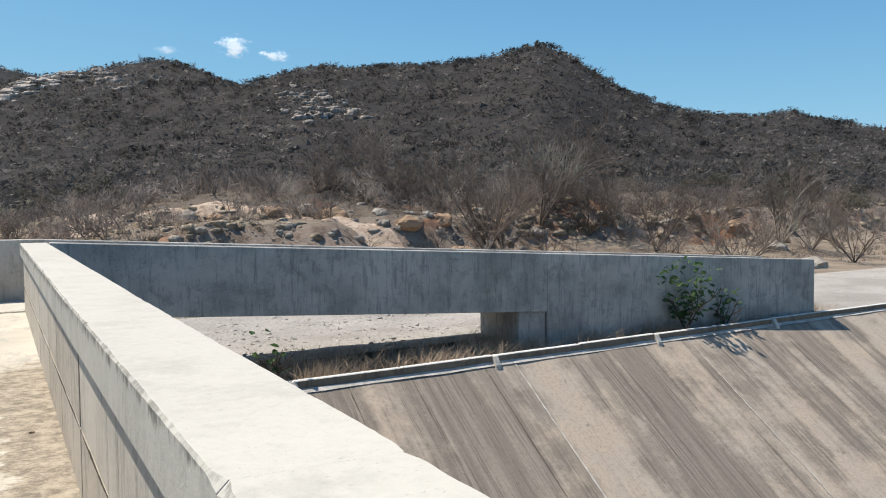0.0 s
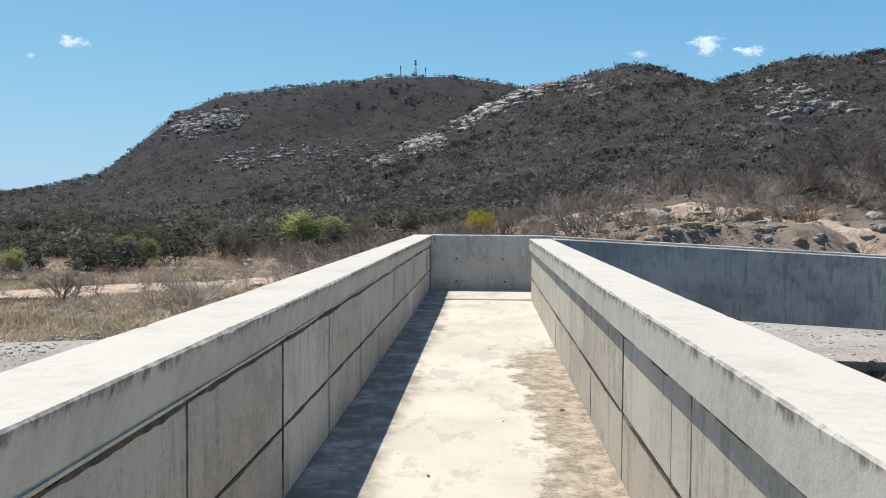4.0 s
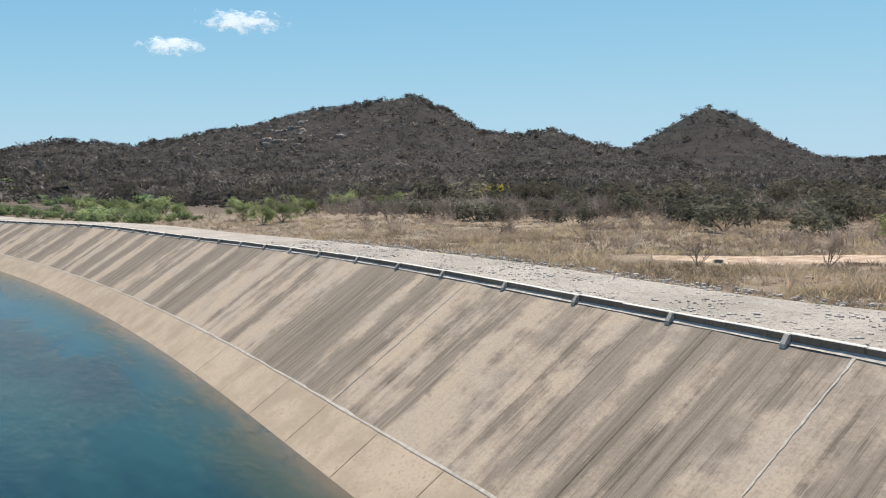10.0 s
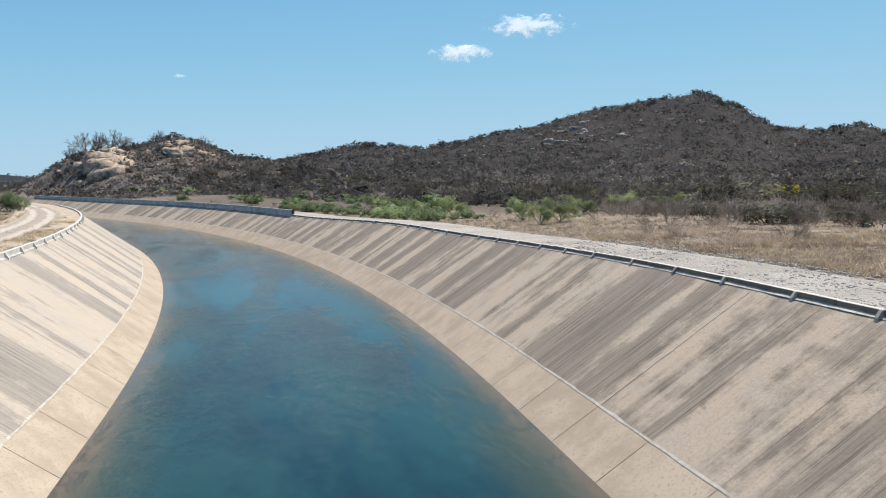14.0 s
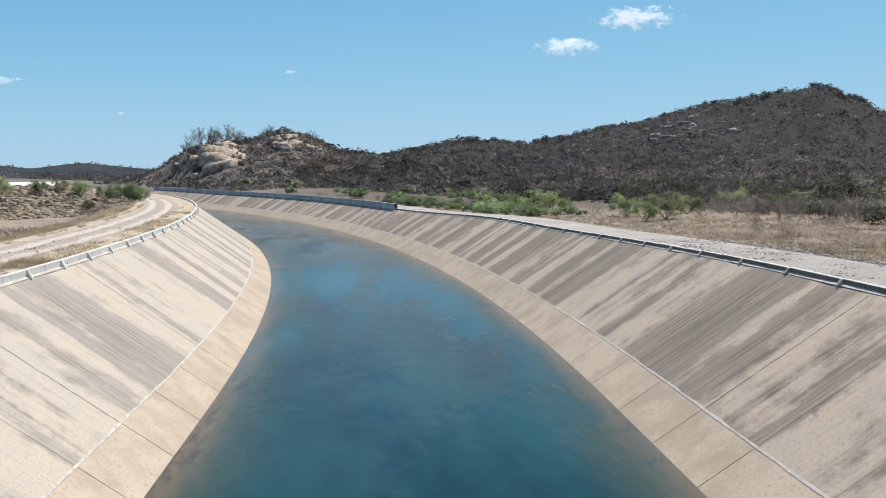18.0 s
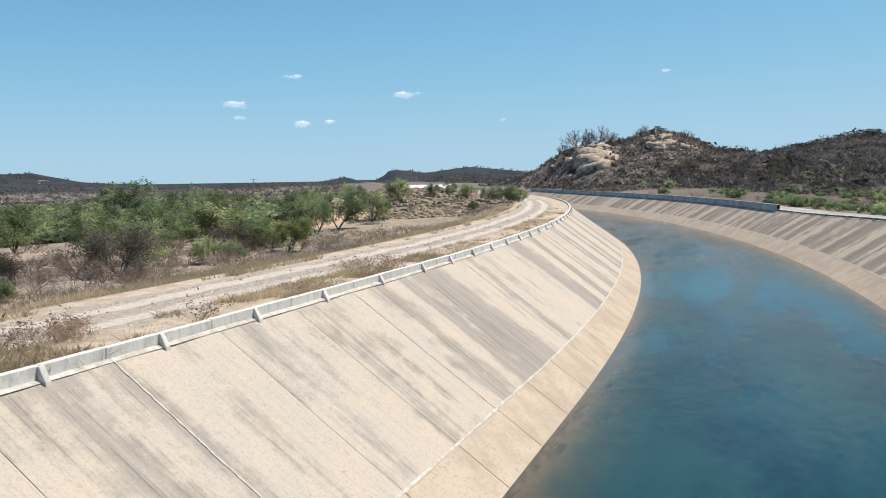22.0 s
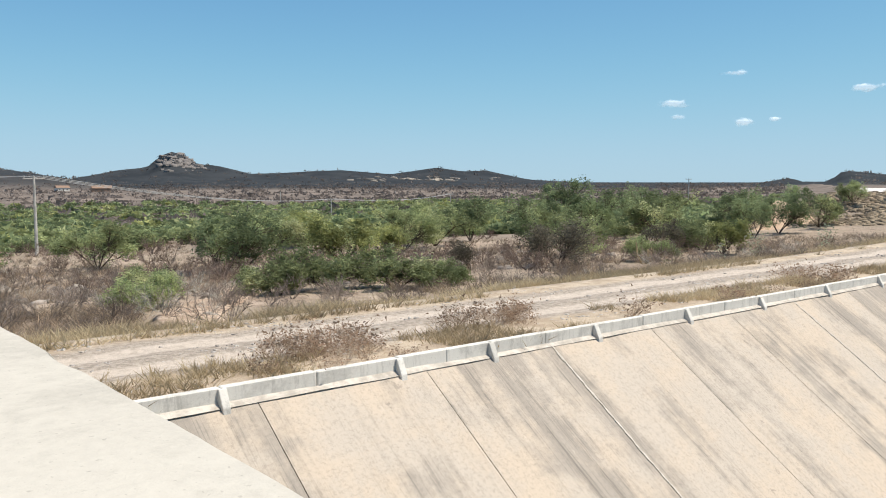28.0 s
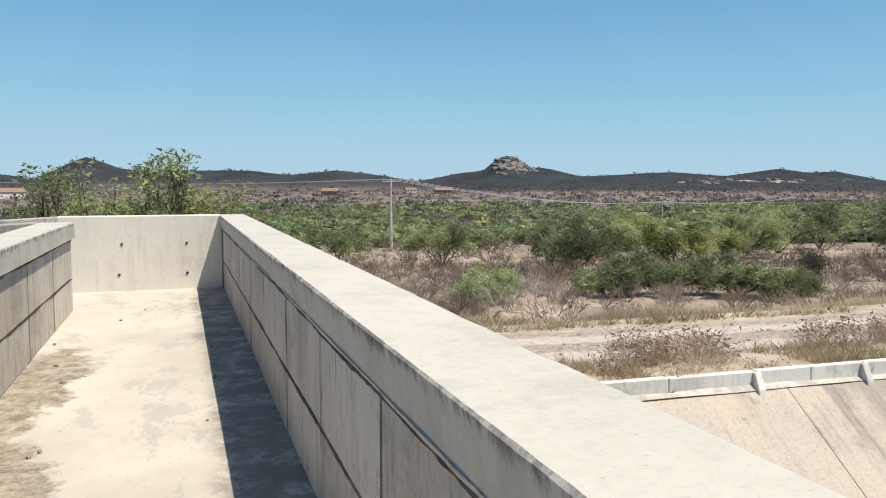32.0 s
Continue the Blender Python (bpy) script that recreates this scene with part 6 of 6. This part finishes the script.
# pebbles and clods on the deck
PEBBLES = [rock_mesh(s + 20, M_SPOIL, 0.7, 1) for s in range(3)]
pr = random.Random(21)
for px, py in [(0.55, -5.6), (0.5, -5.7), (0.75, -8.3), (0.9, -9.4), (0.35, -10.8), (0.1, -11.6), (0.6, -4.6), (-0.62, -8.8), (-0.5, -6.1), (-0.6, -7.4), (0.3, 5.6), (0.1, 7.0), (-0.2, 4.2),
               (0.7, 8.1), (0.5, 9.6), (0.8, 6.0), (0.2, 9.0), (0.6, -7.6), (0.9, 3.4), (-0.3, 11.2)]:
    ob = new("pebble", pr.choice(PEBBLES))
    k = pr.uniform(0.012, 0.030)
    ob.matrix_basis = Matrix.Translation((px, py, k * 0.45)) @ Matrix.Rotation(pr.uniform(0, 6), 4, "Z") @ Matrix.Diagonal((k, k * 0.8, k, 1))
    tagged(ob, "small brown stone lying on the deck", "pebble", "pebbles on the deck")

# ---- houses on the far plain ----
M_TILE = simple("clay_tiles", (0.34, 0.23, 0.17), (0.27, 0.19, 0.145), 1.2)
M_DOOR = simple("old_door", (0.18, 0.16, 0.14), (0.12, 0.11, 0.10), 2.0)


def house(az, r, w, d, h, mat, turn, label):
    a = math.radians(az)
    x, y = -math.sin(a) * r, math.cos(a) * r
    ob = tagged(new("house"), label, "house", "far houses")
    ob.matrix_basis = Matrix.Translation((x, y, float(terrain(x, y)) - 0.2)) @ Matrix.Rotation(a + turn, 4, "Z")
    part("wall", box(-w / 2, w / 2, -d / 2, d / 2, 0, h, 0.03), mat, ob)
    bm = bmesh.new()
    e = 0.5
    pts = [(-w / 2 - e, -d / 2 - e, h), (w / 2 + e, -d / 2 - e, h), (w / 2 + e, d / 2 + e, h), (-w / 2 - e, d / 2 + e, h), (-w / 2 - e, 0, h + d * 0.28), (w / 2 + e, 0, h + d * 0.28)]
    v = [bm.verts.new(p) for p in pts]
    for q in ((0, 1, 5, 4), (2, 3, 4, 5), (1, 2, 5), (3, 0, 4), (3, 2, 1, 0)):
        bm.faces.new([v[i] for i in q])
    part("roof", bm, M_TILE, ob)
    part("door", box(-0.5, 0.5, -d / 2 - 0.05, -d / 2 + 0.02, 0, 2.1, 0.01), M_DOOR, ob)
    for k in (-0.3, 0.3):
        part("window", box(w * k - 0.5, w * k + 0.5, -d / 2 - 0.05, -d / 2 + 0.02, 1.1, 2.1, 0.01), M_DOOR, ob)


house(189.9, 560, 16, 9, 4.0, M_LIME_WASH, 0.2, "white limewashed house on the far plain")
house(170.0, 620, 12, 8, 3.2, M_TILE, -0.3, "low brick house with a clay tile roof on the far plain")
house(162.3, 700, 14, 8, 3.2, M_TILE, 0.1, "low brick house with a clay tile roof on the far plain")
house(164.6, 760, 10, 7, 3.0, M_LIME_WASH, 0.3, "small pale house on the far plain")

# ---- orange dirt tracks ----


def track(name, pts, width, label, mat=M_DIRT):
    p = np.array(pts, dtype=float)
    t = np.linspace(0, len(p) - 1, 90)
    cx, cy = np.interp(t, np.arange(len(p)), p[:, 0]), np.interp(t, np.arange(len(p)), p[:, 1])
    for _ in range(6):
        cx[1:-1] = (cx[:-2] + cx[2:] + 2 * cx[1:-1]) / 4
        cy[1:-1] = (cy[:-2] + cy[2:] + 2 * cy[1:-1]) / 4
    dx, dy = np.gradient(cx), np.gradient(cy)
    l = np.hypot(dx, dy)
    nx, ny = -dy / l, dx / l
    rows = []
    for u in np.linspace(-1, 1, 13):
        w = width * 0.5 * (1 + 0.5 * fbm(cx, cy, 2.0, 3, int(u * 10) + 40)) * (0.25 + 0.75 * smooth(0, 22, np.arange(90.0)))
        x, y = cx + nx * u * w, cy + ny * u * w
        z = terrain(x, y) + 0.10 - 0.45 * abs(u) ** 6 - 0.05 * math.exp(-((abs(u) - 0.5) / 0.15) ** 2)
        rows.append(np.stack([x, y, z], 1))
    ob = new(name, mesh_of(name, np.stack(rows, 0), grid_faces(13, 90), mat, True))
    tagged(ob, label, "dirt track", kind="structure")


track("dirt_track_north", TRACKS["north"], 5.2, "bare orange dirt track through the dry field")
track("dirt_track_slope", TRACKS["slope"], 1.9, "orange dirt track down the stony slope")
track("dirt_track_south", TRACKS["south"], 3.0, "sandy ochre track among the bushes")

# ---- poles, wires and masts ----
M_POLE = simple("pole_concrete", (0.58, 0.56, 0.52), (0.45, 0.43, 0.40), 2.0)
M_WIRE = simple("wire", (0.48, 0.48, 0.48), (0.56, 0.56, 0.56), 1.0)
M_STEEL = simple("galvanised_steel", (0.22, 0.22, 0.23), (0.14, 0.14, 0.15), 2.0, 0.6)


def rod(a, b, r0, r1, sides=8, bm=None):
    bm = bm or bmesh.new()
    a, b = Vector(a), Vector(b)
    m = Matrix.Translation((a + b) / 2) @ (b - a).to_track_quat("Z", "Y").to_matrix().to_4x4()
    bmesh.ops.create_cone(bm, cap_ends=True, segments=sides, radius1=r0, radius2=r1, depth=(b - a).length, matrix=m)
    return bm


def pole(az, r, top_el, arm=True):
    a = math.radians(az)
    x, y = -math.sin(a) * r, math.cos(a) * r
    z = float(terrain(x, y))
    top = EYE_Z + r * math.tan(math.radians(top_el))
    ob = tagged(new("utility_pole"), "pale concrete power pole with a short crossarm", "utility pole", "power poles")
    ob.location = (x, y, z - 0.4)
    h = top - z + 0.4
    part("post", rod((0, 0, 0), (0, 0, h), 0.17, 0.10), M_POLE, ob)
    if arm:
        t = Vector((math.cos(a), math.sin(a), 0))
        bar = part("crossarm", rod(Vector((0, 0, h - 0.25)) - t * 0.9, Vector((0, 0, h - 0.25)) + t * 0.9, 0.06, 0.06, 6), M_POLE, ob)
        for k in (-0.8, 0, 0.8):
            part("insulator", rod(Vector((0, 0, h - 0.2)) + t * k, Vector((0, 0, h + 0.05)) + t * k, 0.05, 0.03, 6), M_POLE, bar)
    return Vector((x, y, top))


tops = [pole(165.75, 85, 0.29), pole(123.5, 250, 0.15), pole(147.5, 170, -1.23), pole(139.4, 250, -0.89), pole(151, 330, -0.75, False), pole(135.5, 330, -0.85, False),
        pole(193.5, 110, 0.2)]


def wire(a, b, sag):
    bm = bmesh.new()
    rings = []
    flat = (b - a).cross(Vector((0, 0, 1))).normalized()
    for i in range(15):
        u = i / 14
        p = a.lerp(b, u) - Vector((0, 0, sag * 4 * u * (1 - u)))
        rings.append([bm.verts.new(p + 0.026 * (flat * math.cos(q) + Vector((0, 0, 1)) * math.sin(q))) for q in (0.8, 2.37, 3.93, 5.5)])
    for r0, r1 in zip(rings, rings[1:]):
        for k in range(4):
            bm.faces.new((r0[k], r1[k], r1[(k + 1) % 4], r0[(k + 1) % 4]))
    ob = part("power_line", bm, M_WIRE)
    tagged(ob, "thin pale power line sagging between poles", "cable", "power lines")


for off in (-0.8, 0.0, 0.8):
    o = Vector((off, 0, 0))
    wire(tops[6] + o, tops[0] + o, 0.5)
    wire(tops[0] + o, tops[2] + o, 1.2)
    wire(tops[2] + o, tops[3] + o, 1.0)


def mast(az, base_el, top_el, r, wide):
    a = math.radians(az)
    x, y = -math.sin(a) * r, math.cos(a) * r
    z0 = float(terrain(x, y)) - 1
    z1 = EYE_Z + r * math.tan(math.radians(top_el))
    ob = tagged(new("radio_mast"), "slim lattice radio mast on the hilltop", "mast", "radio masts")
    ob.location = (x, y, z0)
    h = z1 - z0
    for q in range(3):
        c, s = math.cos(2.094 * q), math.sin(2.094 * q)
        part("leg", rod((wide * c, wide * s, 0), (wide * 0.4 * c, wide * 0.4 * s, h), 0.16, 0.12, 5), M_STEEL, ob)
    bm = bmesh.new()
    n = max(4, int(h / (wide * 2)))
    for i in range(n):
        for q in range(3):
            w0, w1 = wide * (1 - 0.6 * i / n), wide * (1 - 0.6 * (i + 1) / n)
            c0, s0 = math.cos(2.094 * q), math.sin(2.094 * q)
            c1, s1 = math.cos(2.094 * (q + 1)), math.sin(2.094 * (q + 1))
            rod((w0 * c0, w0 * s0, h * i / n), (w1 * c1, w1 * s1, h * (i + 1) / n), 0.08, 0.08, 4, bm)
    part("bracing", bm, M_STEEL, ob)
    for u in (0.72, 0.88):
        part("antenna", box(-wide * 0.9, wide * 0.9, -0.4, 0.4, h * u, h * u + 2.2, 0.1), M_STEEL, ob)


mast(4.88, 9.2, 10.38, 985, 1.3)
mast(5.9, 9.2, 9.96, 990, 0.7)
mast(4.2, 9.2, 9.83, 990, 0.7)

# ---- clouds ----
def cloud_material(name, dense):
    cn = Nodes(name, 1.0, spec=0.0)
    cn.b.inputs["Base Color"].default_value = (0.97, 0.97, 0.98, 1)
    # a glow of its own replaces sunlight scattered inside the cloud
    cn.b.inputs["Emission Color"].default_value = (0.95, 0.98, 1.0, 1)
    cn.b.inputs["Emission Strength"].default_value = 0.62
    reach = cn.t.nodes.new("ShaderNodeVectorMath")
    reach.operation = "LENGTH"
    cn.link(cn.t.nodes.new("ShaderNodeUVMap").outputs[0], reach.inputs[0])
    puffs = cn.noise(cn.pos((1, 1, 1.6)), 0.016, 9, 0.66)
    body = cn.math("SUBTRACT", cn.math("ADD", -0.38, cn.math("MULTIPLY", puffs, 2.3)), reach.outputs[1])
    cn.link(cn.ramp(body, -0.05, 0.65, 0.0, dense), cn.b.inputs["Alpha"])
    return cn.mat


M_CLOUD, M_WISP = cloud_material("cloud_white", 0.92), cloud_material("thin_cloud", 0.5)


def cloud(az, el, wide, high, n, seed):
    """A thin veil of cloud, bowed like a shallow dish, that frays out to its edges."""
    r = 4000
    a, e = math.radians(az), math.radians(el)
    c = np.array((-math.sin(a) * math.cos(e) * r, math.cos(a) * math.cos(e) * r, math.sin(e) * r))
    right = np.array((math.cos(a), math.sin(a), 0))
    out = np.array((-math.sin(a), math.cos(a), 0))
    W, H = r * math.radians(wide) * 0.62, r * math.radians(high) * 0.62
    u, v = np.meshgrid(np.linspace(-1, 1, 15), np.linspace(-1, 1, 9), indexing="ij")
    pts = c + right * (u[..., None] * W) + np.array((0, 0, 1)) * (v[..., None] * H) + out * ((u ** 2 + v ** 2)[..., None] * H * 0.6)
    me = mesh_of("cloud", pts, grid_faces(15, 9), M_CLOUD if high > 0.65 else M_WISP, True)
    idx = np.empty(len(me.loops), dtype=np.int32)
    me.loops.foreach_get("vertex_index", idx)
    uv = me.uv_layers.new(name="UVMap")
    uv.data.foreach_set("uv", np.stack([u.ravel()[idx], v.ravel()[idx]], 1).astype(np.float32).ravel())
    ob = new("cloud", me)
    ob.visible_shadow = False
    tagged(ob, "small white fair-weather cloud in a blue sky", "cloud", "clouds", "structure")


for i, row in enumerate([(-14.5, 11.1, 2.2, 1.6, 30), (-17.0, 10.5, 2.0, 0.7, 14), (-10.2, 10.6, 1.6, 0.5, 10), (26.9, 10.5, 2.2, 0.8, 22), (29.2, 9.5, 0.6, 0.4, 8), (72.8, 10.2, 5.4, 1.6, 46),
                         (77.2, 8.5, 4.6, 1.2, 40), (120.9, 6.9, 1.5, 0.4, 12), (124.7, 5.1, 1.8, 0.6, 16), (124.3, 4.2, 1.3, 0.4, 12), (120.4, 3.8, 1.5, 0.5, 14),
                         (113.3, 5.7, 2.2, 0.5, 16), (118.4, 3.9, 0.8, 0.3, 8), (106.6, 3.9, 0.6, 0.3, 6), (95.8, 6.8, 0.9, 0.2, 8)]):
    cloud(*row, 500 + i)
